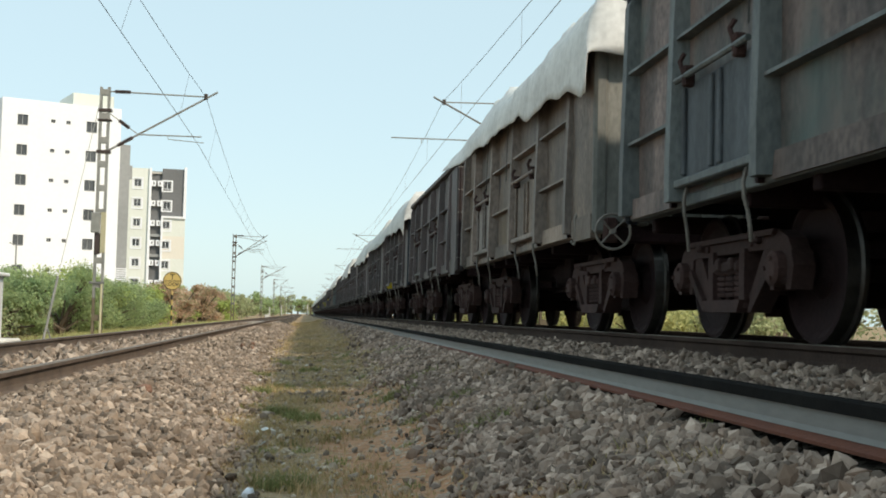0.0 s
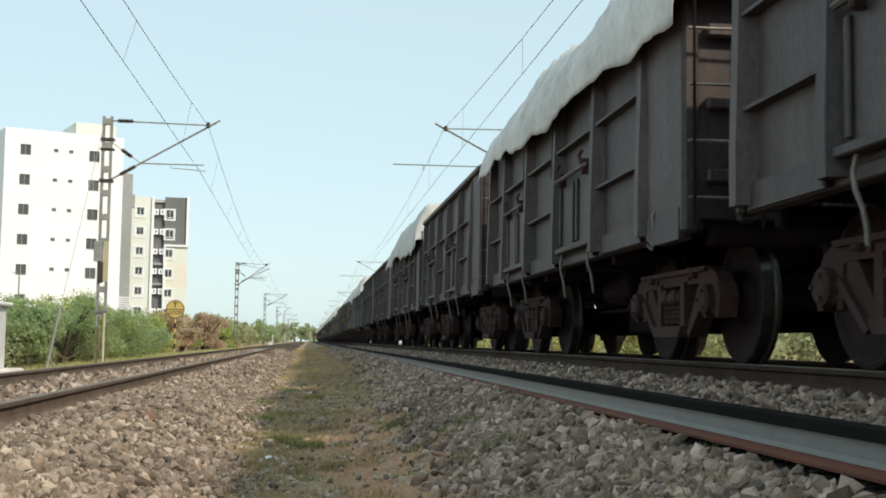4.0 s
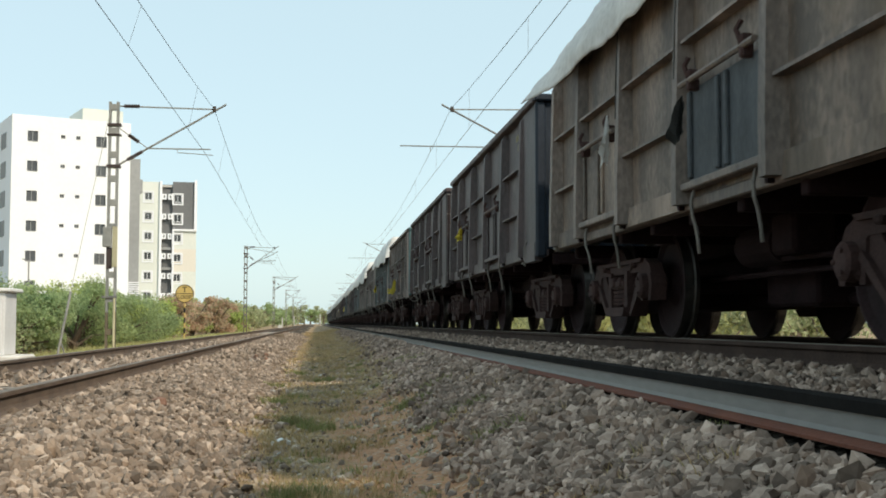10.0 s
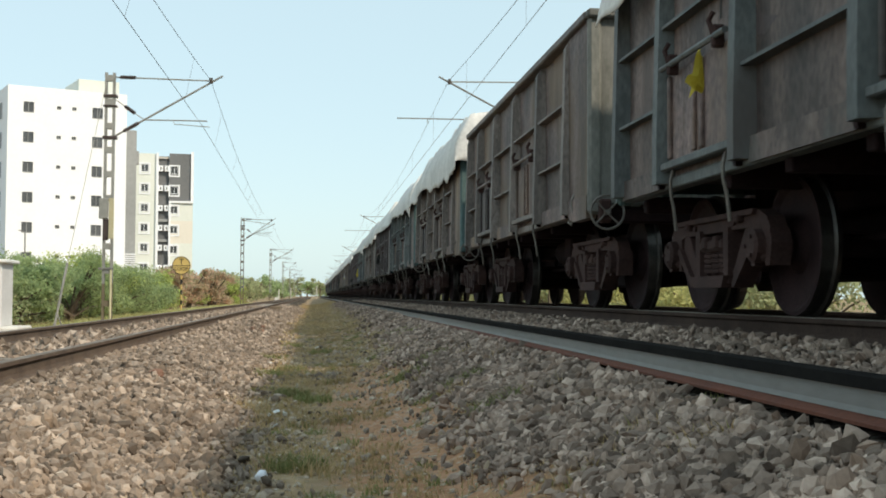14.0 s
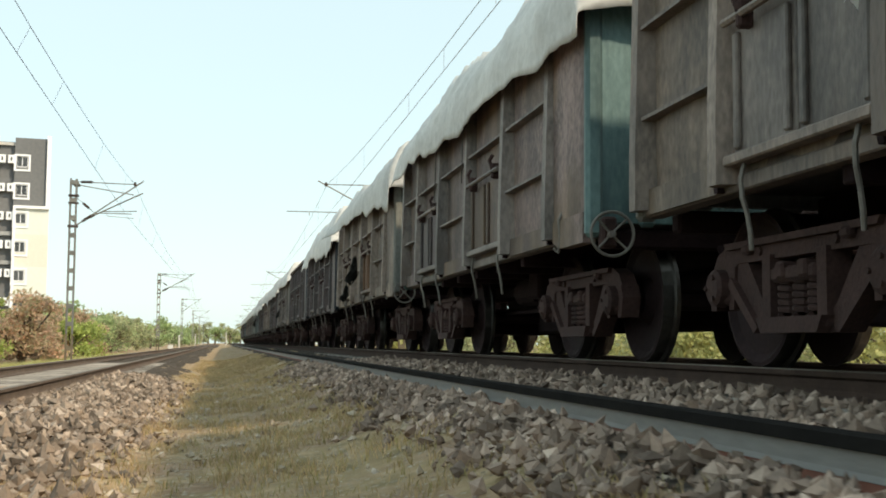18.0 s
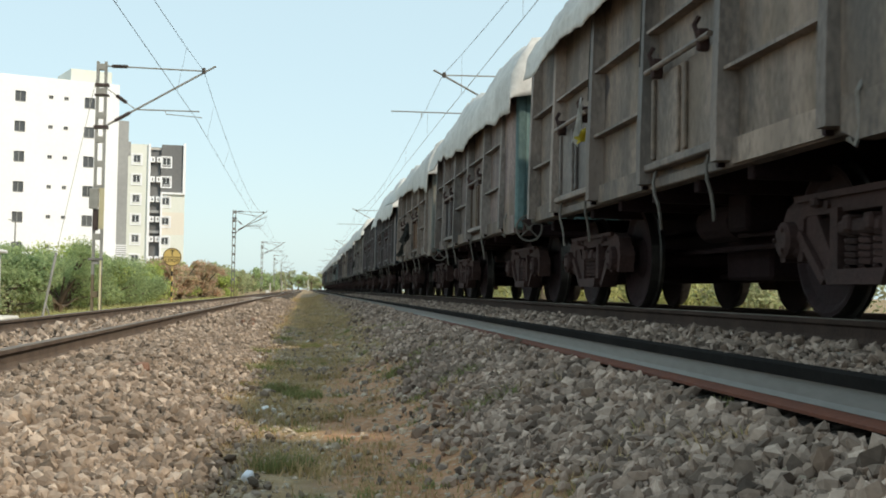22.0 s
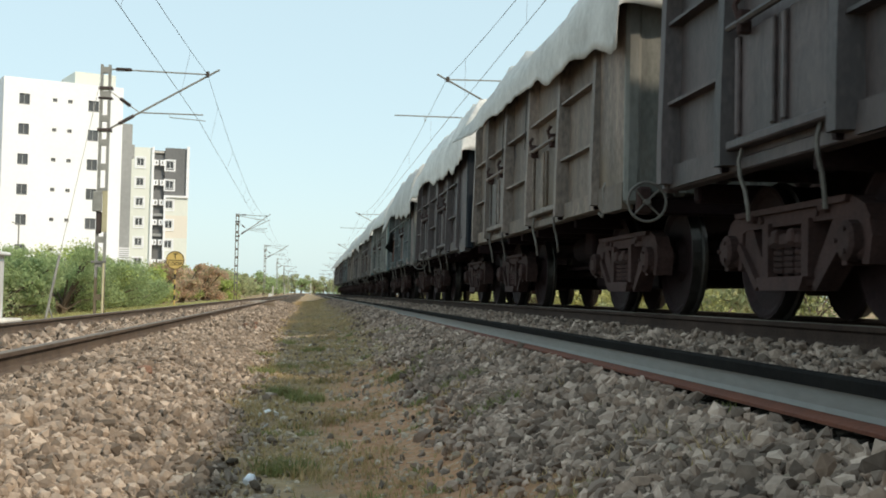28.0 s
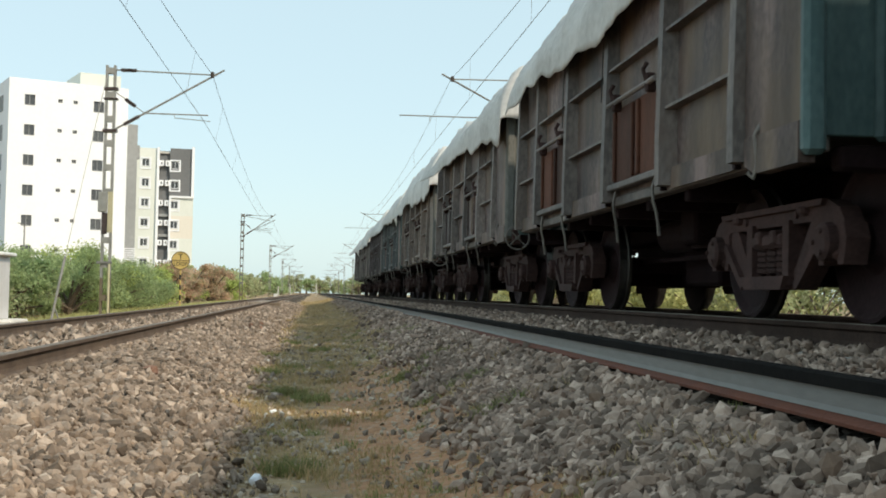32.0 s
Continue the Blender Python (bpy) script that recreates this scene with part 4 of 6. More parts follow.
            put("stanchion", side(bm), side_mat, w)
        for e in edges[:5]:
            bm = B()
            plate(bm, [(e + 0.12, BODY_LOW + 0.16), (e + 0.18, BODY_LOW + 0.16), (e + 0.12, BODY_LOW - 0.03), (e + 0.07, BODY_LOW - 0.03)], "x", SHEET + 0.02, SHEET + 0.075)
            put("bracket", side(bm), M_BLACK, w)
        if far:
            part("side_wall", far, side_mat, w, "ribbed side wall with hinged doors")
        elif brake:
            d = new("brake_wheel")
            d.parent = w
            d.location = (-1.38, -HALF - 0.2, 0.98)
            part("rim", wheel_ring(B(), 0.17), M_ROD if rnd.random() < 0.7 else M_UNDER, d, "spoked steel hand wheel")
            part("bracket", box(B(), -0.06, 0.06, 0.05, 0.19, -0.10, 0.14, 0.02), M_UNDER, d)
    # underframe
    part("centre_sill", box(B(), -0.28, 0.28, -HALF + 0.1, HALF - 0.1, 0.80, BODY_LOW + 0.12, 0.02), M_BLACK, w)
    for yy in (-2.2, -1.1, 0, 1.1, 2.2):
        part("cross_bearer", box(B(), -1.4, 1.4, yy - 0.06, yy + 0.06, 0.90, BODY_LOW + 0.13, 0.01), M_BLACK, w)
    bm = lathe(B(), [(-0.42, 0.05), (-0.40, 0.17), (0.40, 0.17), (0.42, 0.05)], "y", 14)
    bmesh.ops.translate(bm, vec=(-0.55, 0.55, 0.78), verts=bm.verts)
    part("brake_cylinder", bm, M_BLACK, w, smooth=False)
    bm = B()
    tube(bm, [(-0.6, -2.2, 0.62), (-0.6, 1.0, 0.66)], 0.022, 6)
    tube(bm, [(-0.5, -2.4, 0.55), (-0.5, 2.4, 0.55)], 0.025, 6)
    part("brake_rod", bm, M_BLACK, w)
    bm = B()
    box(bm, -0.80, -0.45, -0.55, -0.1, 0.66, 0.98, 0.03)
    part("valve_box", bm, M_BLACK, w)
    if ladder:
        steps = new("ladder")
        steps.parent = w
        for xx in (-1.50, -0.98):
            part("stile", tube(B(), [(xx, -HALF - 0.22, 1.0), (xx, -HALF - 0.22, BODY_TOP - 0.1)], 0.012, 5), M_BLACK, steps)
        for k in range(5):
            part("rung", tube(B(), [(-1.54, -HALF - 0.21, 1.22 + 0.42 * k), (-0.70, -HALF - 0.22, 1.22 + 0.42 * k)], 0.012, 5), M_ROD, steps)
    # plain black boxes and a rod, added to keep the gap under the floor dark
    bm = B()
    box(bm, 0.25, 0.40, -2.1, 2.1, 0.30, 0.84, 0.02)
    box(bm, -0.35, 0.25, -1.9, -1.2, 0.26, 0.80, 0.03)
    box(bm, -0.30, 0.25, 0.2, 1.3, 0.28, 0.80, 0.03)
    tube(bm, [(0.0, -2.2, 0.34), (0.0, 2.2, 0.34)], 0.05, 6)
    part("brake_rigging", bm, M_BLACK, w, "plain black boxes and a rod added to fill the gap under the floor")
    for yy in (-3.262, 3.262):
        bogie(w, yy)
    return w


def tarpaulin_mesh(seed, tall=0.55, hang=0.4, flare=0.3, slack=0.4):
    """A sheet drawn over a heaped load: flat slopes between lumps, creases, a scalloped hem tied at the stanchions, loose ends."""
    rnd = np.random.RandomState(seed)
    nu, nv, nf = 120, 48, 8
    off = rnd.uniform(0, 50)
    y0 = -HALF - 0.10
    y1 = HALF - rnd.uniform(0.1, 0.9)
    knots = np.linspace(y0, y1, 8) + np.concatenate([[0], rnd.uniform(-0.35, 0.35, 6), [0]])
    lumps = tall * rnd.uniform(1.0 - slack, 1.0, 8)
    lumps[0] = tall * rnd.uniform(0.75, 1.0)
    ties = np.array([-HALF, -3.76, -2.06, -0.22, 1.58, 3.36, HALF])
    pulls = hang * np.array([1.15, 1.05, 0.9, 0.8, 0.7, 0.6, 0.5]) * rnd.uniform(0.7, 1.15, 7)
    verts = []
    for i in range(-nf, nu + 1):
        a = max(0.0, i / nu)
        f = min(1.0, 1.0 + i / nf)
        y = y0 + (y1 - y0) * a
        tail = max(0.0, (a - 0.88) / 0.12)
        hump = float(np.interp(y, knots, lumps)) + 0.05 * noise.noise((y * 2.1 + off, 3, 0))
        hump = max(0.08, hump * (1.0 - 0.45 * tail) + 0.8 * flare * max(0.0, tail - 0.45))
        near = float(np.min(np.abs(ties - y)))
        low_l = float(np.interp(y, ties, pulls)) * (1.0 - 0.14 * min(1.0, near / 0.8)) + 0.05 * noise.noise((y * 2.1 + off, 2, 1))
        low_r = 0.4 * hang
        for j in range(nv + 1):
            b = j / nv * 2 - 1
            if abs(b) < 0.70:
                k = abs(b) / 0.70
                x = math.copysign(1.60 * k, b)
                # from the ridge a gentle fall to a shoulder, then a steep side down to the coping
                rise = 1.10 - 0.15 * (k / 0.84) ** 2 if k < 0.84 else 0.95 * (1.0 - (k - 0.84) / 0.16) ** 0.85
                z = BODY_TOP + 0.08 + hump * rise
                y_out = 0.0
                if f < 1.0:
                    foot = BODY_TOP - 0.02 - 0.40 * hang - 0.22 * noise.noise((x * 1.2 + off, 5, 0))
                    z = foot + (z - foot) * f
                    y_out = -0.12 * (1 - f) - 0.10 * abs(noise.noise((x * 2.6 + off, f * 1.2, 8)))
            else:
                k = (abs(b) - 0.70) / 0.30
                low = low_l if b < 0 else low_r
                x = math.copysign(1.61 + 0.05 * math.sin(min(k * 3.0, 1.57)) + flare * tail * tail * k, b)
                z = BODY_TOP + 0.08 - max(0.05, low) * k * (1.0 + 0.9 * tail)
                y_out = 0.0
                if f < 1.0:
                    # the corner falls with the front flap
                    brim = BODY_TOP + 0.08
                    foot = brim - 0.10 - 0.40 * hang
                    fall = foot + (brim - foot) * f
                    z = fall + (min(z, brim - 0.40 * hang - 0.16) - fall) * k
                    y_out = -0.12 * (1 - f)
            p = Vector((x, y, z))
            # sharp folds that run up from the hem, and small crumples
            fold = abs(noise.noise((y * 1.5 + 0.9 * z + off, z * 0.5, 4))) + 0.6 * abs(noise.noise((y * 3.4 - 1.6 * z + off, z * 0.8, 6)))
            w = (0.095 if abs(b) < 0.72 else 0.05) * (0.35 - fold) + (0.028 if abs(b) < 0.72 else 0.012) * (0.3 - abs(noise.noise((y * 6.0 + off, z * 5.0, x * 3.0)))) + 0.006 * noise.noise(p * 11)
            verts.append((x + math.copysign(w, b) * (1.0 if abs(b) > 0.4 else 0.15), y + y_out + w * 0.5, z + w * (0.4 if f < 1.0 or abs(b) > 0.8 else 1.0)))
    n = nv + 1
    i = np.arange((nu + nf + 1) * n).reshape(nu + nf + 1, n)
    f = np.stack([i[:-1, :-1], i[1:, :-1], i[1:, 1:], i[:-1, 1:]], -1).reshape(-1, 4)
    ob = array_object("tarpaulin", np.array(verts), f, M_TARP, smooth=True)
    mod = ob.modifiers.new("thickness", "SOLIDIFY")
    mod.thickness = 0.008
    return ob


def rope_mesh(hang):
    """One thin tie rope from the side of the wagon up under the hem of the sheet."""
    z = BODY_TOP + 0.08
    pts = [(-RIB - 0.02, 0.03, BODY_LOW + 0.95), (-RIB - 0.015, 0.01, z - hang - 0.35), (-1.60, 0.0, z - hang)]
    return tube(B(), pts, 0.007, 4)


def rag_mesh(seed, w=0.16, h=0.45):
    """A knotted cloth that widens downwards, folded and blown out from the wagon side."""
    rnd = random.Random(seed)
    bm = B()
    rows = []
    for i in range(9):
        f = i / 8
        half = w * (0.16 + 0.74 * f ** 0.7 + 0.08 * math.sin(7 * f + seed)) * 0.5
        row = []
        for j in range(6):
            u = (j - 2.5) / 2.5
            fold = (0.10 + 0.25 * f) * w * (1 if j % 2 else -1)
            row.append(bm.verts.new((-0.05 - 0.35 * w * f + half * u * 0.75 + fold * 0.5, half * u * 0.8 + 0.03 * math.sin(4 * f + seed) - fold * 0.3 + rnd.uniform(-0.008, 0.008), -h * f * (1.0 - 0.13 * f * ((j * 2 + seed) % 3)) + 0.02 * math.sin(9 * f + j))))
        rows.append(row)
    for a, b in zip(rows, rows[1:]):
        for j in range(5):
            bm.faces.new((a[j], a[j + 1], b[j + 1], b[j]))
    bmesh.ops.solidify(bm, geom=bm.faces[:], thickness=0.006)
    return bm


PAINTS = {
    "g": (M_GREY, M_GREYPANEL, M_GREYEND, [M_GREYPANEL, M_DARK], "weathered grey"),
    "d": (M_DARK, M_DARK, M_DARK, [M_DARK], "dark sooty grey"),
    "t": (M_TEAL, M_TEALPANEL, M_TEALEND, [M_TEALPANEL, M_GREYPANEL], "faded teal"),
    "o": (M_OLIVE, M_OLIVEPANEL, M_GREYEND, [M_OLIVEPANEL, M_GREY], "dusty khaki"),
    "k": (M_DARK, M_DARK, M_BLUE, [M_DARK], "dark sooty grey, blue-ended"),
    "b": (M_DARK, M_DARK, M_BLUE, [M_DARK], "dark grey, blue-ended"),
    "r": (M_GREY, M_GREYPANEL, M_GREYEND, [M_REDDOOR, M_GREYPANEL], "weathered grey, red-doored"),
    "n": (M_TEAL, M_TEALPANEL, M_BLUE, [M_TEALPANEL, M_BLUEDOOR], "faded teal, blue-doored"),
    "q": (M_OLIVE, M_OLIVEPANEL, M_GREYEND, [M_RUSTDOOR, M_OLIVEPANEL], "dusty khaki, rust-doored"),
    "h": (M_PALE, M_PALE, M_TEALEND, [M_PALE, M_BLUEDOOR], "pale grey-green, teal-ended"),
    "m": (M_OLIVE, M_OLIVEPANEL, M_GREYEND, [M_BLUEDOOR, M_OLIVEPANEL], "dusty khaki, slate-doored"),
    "s": (M_GREY, M_GREYPANEL, M_TEALEND, [M_REDDOOR], "weathered grey, red-doored"),
    "u": (M_TEAL, M_TEALPANEL, M_GREYEND, [M_TEALPANEL, M_REDDOOR], "faded teal, red-doored"),
    "e": (M_GREY, M_GREYPANEL, M_TEALEND, [M_GREYPANEL, M_DARK], "grey, teal-ended"),
}
# one letter pair per wagon from the front of the train: paint, then tarpaulin (T tall, t low, - none)
RAKE = ("nt oT d- bT dT dT d- kT d- b- tT mT b- d- e- tT g- eT tT bT rT tT b- bT oT eT qT bT k- gT dT oT bT uT hT sT gT oT tT dT gT gT").split()
WAGONS = []
made = {}
tarps = [tarpaulin_mesh(11 + 7 * k, *shape) for k, shape in enumerate([(0.58, 0.66, 0.10), (0.52, 0.58, 0.30), (0.24, 0.25, 0.05, 0.2), (0.62, 0.68, 0.15, 0.25), (0.20, 0.22, 0.0, 0.2), (0.54, 0.64, 0.35, 0.6), (0.54, 0.50, 0.1, 0.4), (0.66, 0.88, 0.15, 0.25)])]
used_tarps = set()
for k, code in enumerate(RAKE):
    side_mat, panel_mat, end_mat, doors, words = PAINTS[code[0]]
    if code[0] not in made:
        w = made[code[0]] = wagon(side_mat, panel_mat, end_mat, doors, 5 + k, code[0] in "dk", code[0] not in "dbkhs")
    else:
        w = copy_thing(made[code[0]], Matrix.Identity(4))
    cover = {"T": " under a heaped white tarpaulin", "t": " with a low tarpaulin", "-": " with an open top"}[code[1]]
    tagged(w, words + " open goods wagon" + cover, "goods wagon", "wagons of the goods train")
    w.name = "goods_wagon"
    WAGONS.append(w)
for k, (w, code) in enumerate(zip(WAGONS, RAKE)):
    if code[1] != "-":
        pick = 7 if k == 33 else [0, 5, 3, 1, 6][k % 5] if code[1] == "T" else [2, 4][k % 2]
        t = tarps[pick] if pick not in used_tarps else tarps[pick].copy()
        if pick in used_tarps:
            scene.collection.objects.link(t)
        used_tarps.add(pick)
        t.parent = w
        tagged(t, "wrinkled dusty white tarpaulin tied over the load")
        for y in (-3.76, -0.22, 1.58)[k % 2:]:
            part("tie_rope", rope_mesh(0.30 if code[1] == "T" else 0.12), M_RAGDARK, w, "thin dark rope tying down the tarpaulin", at=(0, y + 0.12 * math.sin(k), 0))
    if k in (10, 24, 34):
        part("painted_disc", lathe(B(), [(-SHEET - 0.040, 0.26), (-SHEET - 0.046, 0.27), (-SHEET - 0.05, 0.26)], "x", 22), M_CREAMSPOT, w, "faded yellow painted disc", at=(0, -3.1, 2.66))
    if k % 3 == 2:
        for q in range(3):
            part("stencil_bar", box(B(), -SHEET - 0.034, -SHEET - 0.030, -4.55, -4.30 - 0.05 * (q % 2), 1.9 - 0.08 * q, 1.93 - 0.08 * q), M_CREAMSPOT, w, "faded white stencil bar")
    if k % 3 == 0:
        for row, count in ((2.74, 6), (2.60, 4)):
            for q in range(count):
                part("stencil_bar", box(B(), -SHEET - 0.036, -SHEET - 0.030, -3.42 + 0.075 * q, -3.375 + 0.075 * q, row - 0.045, row + 0.045), M_CREAMSPOT, w, "faded white stencil mark")
    for y, z, wide, long in {11: [(-0.72, 1.75, 0.16, 0.34)], 22: [(1.4, 1.35, 0.24, 0.26)], 26: [(-0.3, 1.88, 0.26, 0.58), (1.32, 1.38, 0.20, 0.36)], 33: [(1.42, 2.1, 0.24, 0.70)], 19: [(-0.4, 1.8, 0.2, 0.4)], 29: [(1.4, 1.7, 0.18, 0.4)]}.get(k, ()):
        part("rag", rag_mesh(k + 20, wide, long), M_RAGDARK, w, "dark greasy cloth hanging from the latch", at=(-RIB - 0.04, y, z))
    if k in (11, 24, 33):
        part("rag", rag_mesh(k + 30, 0.10, 0.45), M_TARP, w, "torn strip of pale tarpaulin", at=(-RIB - 0.04, 1.52, 2.0))
    yellow = {3: [(-0.99, 1.12, 0.17, 0.2)], 12: [(1.95, 1.86, 0.14, 0.24)], 14: [(-0.55, 1.60, 0.2, 0.5), (1.4, 1.36, 0.16, 0.18), (2.92, 1.43, 0.08, 0.12)], 15: [(1.9, 1.8, 0.14, 0.3)], 21: [(2.0, 1.75, 0.13, 0.5)], 24: [(1.34, 1.68, 0.12, 0.12)]}
    for y, z, wide, long in yellow.get(k, ()):
        part("rag", rag_mesh(k + 50, wide, long), M_CLOTH, w, "bright yellow cloth tied to the side", at=(-RIB - 0.04, y, z))
for t in [x for i, x in enumerate(tarps) if i not in used_tarps]:
    bpy.data.objects.remove(t)


def train_s(t):
    """Metres the train has come by t seconds."""
    q = (t - 16.0) / 16.0
    return 184.416 * q + 1.214 * q * q


# ---------- buildings ----------
def window_part(parent, x, z, w, h, y, frame_mat, name="window"):
    win = new(name)
    win.parent = parent
    win.location = (x, y, z)
    part("pane", box(B(), -w / 2, w / 2, 0.10, 0.13, -h / 2, h / 2), M_GLASS, win)
    bm = B()
    for a, b, c, d in ((-w / 2 - 0.06, -w / 2, -h / 2 - 0.06, h / 2 + 0.06), (w / 2, w / 2 + 0.06, -h / 2 - 0.06, h / 2 + 0.06)):
        box(bm, a, b, -0.05, 0.12, c, d)
    box(bm, -w / 2, w / 2, -0.05, 0.12, h / 2, h / 2 + 0.06)
    box(bm, -w / 2, w / 2, -0.08, 0.12, -h / 2 - 0.08, -h / 2)
    box(bm, -0.03, 0.03, 0.02, 0.09, -h / 2, h / 2)
    part("window_frame", bm, frame_mat, win)
    return win


def wall_with_holes(bm, x0, x1, z0, z1, holes, y0, y1):
    """A wall in the xz plane, cut through at holes (x0, x1, z0, z1)."""
    xs = sorted({x0, x1, *[x for h in holes for x in h[:2] if x0 < x < x1]})
    zs = sorted({z0, z1, *[z for h in holes for z in h[2:] if z0 < z < z1]})
    for a, b in zip(xs, xs[1:]):
        run = None
        for c, d in zip(zs, zs[1:]):
            cx, cz = (a + b) / 2, (c + d) / 2
            if any(h[0] < cx < h[1] and h[2] < cz < h[3] for h in holes):
                if run:
                    box(bm, a, b, y0, y1, run[0], run[1])
                run = None
            else:
                run = (run[0], d) if run else (c, d)
        if run:
            box(bm, a, b, y0, y1, run[0], run[1])
    return bm


def white_block():
    h = new("apartment_building")
    tagged(h, "tall bright white unfinished apartment block with small dark windows", "building")
    h.location, h.rotation_euler.z = (-30.4, 122.0, -1.0), radians(24)
    x0, x1, top, floor = 0.2, 12.0, 21.9, 3.0
    holes, wins = [], []
    for f in range(7):
        z = 19.85 - floor * f
        for x, w, hh in ((2.2, 1.0, 1.0), (9.0, 1.05, 1.05)):
            wins.append((x, z - 0.0 + (0.0 if x < 5 else -0.1), w, hh))
        for x in (5.15, 6.65):
            wins.append((x, z + 0.15, 0.42, 0.28))
    for x, z, w, hh in wins:
        holes.append((x - w / 2, x + w / 2, z - hh / 2, z + hh / 2))
    part("front_wall", wall_with_holes(B(), x0, x1, 0, top, holes, 0, 0.25), M_WALL, h)
    bm = B()
    box(bm, x0, x0 + 0.25, 0.25, 14, 0, top)
    box(bm, x1 - 0.25, x1, 0.25, 14, 0, top)
    box(bm, x0 + 0.25, x1 - 0.25, 13.7, 14, 0, top)
    part("side_wall", bm, M_WALL, h)
    part("roof", box(B(), x0 + 0.25, x1 - 0.25, 0.25, 13.7, top - 0.7, top - 0.45), M_CONCRETE, h)
    bm = B()
    for f in range(7):
        box(bm, x0 + 0.25, x1 - 0.25, 0.25, 13.7, floor * f - 0.1, floor * f + 0.1)
    part("floor_slabs", bm, M_CONCRETE, h)
    part("stair_head", box(B(), 7.5, 11.7, 2, 8, top - 0.45, top + 1.55, 0.02), M_CREAM, h, "cream stair head house on the roof")
    for x, z, w, hh in wins:
        window_part(h, x, z, w, hh, 0.06, M_GREYWALL)
    # left flank, seen in steep view, has a column of balcony openings
    for f in range(7):
        part("balcony", box(B(), x0 - 0.06, x0 + 0.02, 3.0, 5.6, 18.9 - floor * f, 20.5 - floor * f), M_GREYWALL, h, "grey recessed balcony front")
    # grey stair tower behind the east corner
    bm = B()
    box(bm, x1 + 0.02, x1 + 1.18, 0.4, 9, 0, 18.3, 0.02)
    part("stair_tower", bm, M_GREYWALL, h, "grey rendered stair tower")
    bm = B()
    for k in range(7):
        box(bm, x1 + 0.02, x1 + 1.2, 0.28, 0.39, 4.0 + k * 0.22, 4.12 + k * 0.22)
    part("louvre", bm, M_WALL, h)
    box_top = box(B(), x1 + 1.19, x1 + 1.5, 0.6, 1.4, 14.8, 16.2)
    part("ledge", box_top, M_GREYWALL, h)
    return h


def cream_block():
    h = new("apartment_building")
    tagged(h, "cream and charcoal six-storey apartment block with white-framed windows", "building")
    h.location, h.rotation_euler.z = (-27.6, 184.0, -1.0), radians(9)
    x0, x1, top, floor = 0.0, 9.3, 22.6, 3.0
    mid0, mid1 = 4.15, 5.75
    win = []
    for f in range(7):
        z = 20.3 - floor * f
        win += [(2.15, z, 0.95, 1.0), (6.5, z - 0.25, 0.95, 1.0)]
    holes = [(x - w / 2, x + w / 2, z - hh / 2, z + hh / 2) for x, z, w, hh in win]
    part("front_wall", wall_with_holes(B(), x0, mid0, 0, top - 0.1, holes, 0, 0.25), M_CREAM, h)
    part("recess_wall", box(B(), mid0, mid1, 0.6, 0.85, 0, top - 0.4), M_CHAR, h, "charcoal recessed strip")
    part("upper_wall", wall_with_holes(B(), mid1, x1 - 0.35, 15.4, top, holes, -0.02, 0.25), M_CHAR, h, "charcoal upper facade")
    part("lower_wall", wall_with_holes(B(), mid1, x1, 12.4, 15.1, holes, 0.0, 0.25), M_CREAM, h)
    part("peach_wall", wall_with_holes(B(), mid1, x1, 9.0, 12.4, holes, 0.0, 0.25), M_PEACH, h, "peach-painted facade")
    part("base_wall", wall_with_holes(B(), mid1, x1, 0, 9.0, holes, 0.0, 0.25), M_CREAM, h)
    bm = B()
    box(bm, x1 - 0.35, x1 + 0.05, -0.35, 0.25, 15.1, top + 0.3)
    box(bm, mid1, x1 - 0.35, -0.35, 0.25, 15.1, 15.4)
    box(bm, mid1 - 0.02, mid1 + 0.26, -0.35, 0.0, 0, 15.1)
    box(bm, mid0 - 0.34, mid0 + 0.02, -0.35, 0.0, 0, top)
    part("white_band", bm, M_WALL, h, "white projecting frame band")
    bm = B()
    box(bm, x0, x0 + 0.25, 0.25, 12, 0, top)
    box(bm, x1 - 0.25, x1, 0.25, 12, 0, top)
    box(bm, x0 + 0.25, x1 - 0.25, 11.75, 12, 0, top)
    part("side_wall", bm, M_CREAM, h)
    part("roof", box(B(), x0 + 0.25, x1 - 0.25, 0.26, 11.7, top - 0.8, top - 0.5), M_CONCRETE, h)
    bm = B()
    for f in range(7):
        box(bm, x0 + 0.25, mid0, 0.26, 11.7, floor * f - 0.1, floor * f + 0.1)
        box(bm, mid1, x1 - 0.25, 0.26, 11.7, floor * f - 0.1, floor * f + 0.1)
    part("floor_slabs", bm, M_CONCRETE, h)
    for x, z, w, hh in win:
        wp = window_part(h, x, z, w, hh, 0.03, M_WALL)
        bm = B()
        box(bm, -w / 2 - 0.35, w / 2 + 0.35, -0.12, -0.06, hh / 2 + 0.1, hh / 2 + 0.3)
        box(bm, -w / 2 - 0.35, -w / 2 - 0.12, -0.12, -0.06, -hh / 2 - 0.3, hh / 2 + 0.1)
        box(bm, w / 2 + 0.12, w / 2 + 0.35, -0.12, -0.06, -hh / 2 - 0.3, hh / 2 + 0.1)
        box(bm, -w / 2 - 0.35, w / 2 + 0.35, -0.12, -0.06, -hh / 2 - 0.5, -hh / 2 - 0.3)
        part("surround", bm, M_WALL, wp)
    for f in range(7):
        z = 20.3 - floor * f
        for x in (mid0 + 0.35, mid1 - 0.35):
            part("duct_box", box(B(), x - 0.33, x + 0.33, -0.1, 0.58, z - 0.42, z + 0.42), M_WALL, h, "white box beside the dark strip")
            part("pane", box(B(), x - 0.08, x + 0.08, -0.14, -0.1, z - 0.2, z + 0.2), M_GLASS, h)
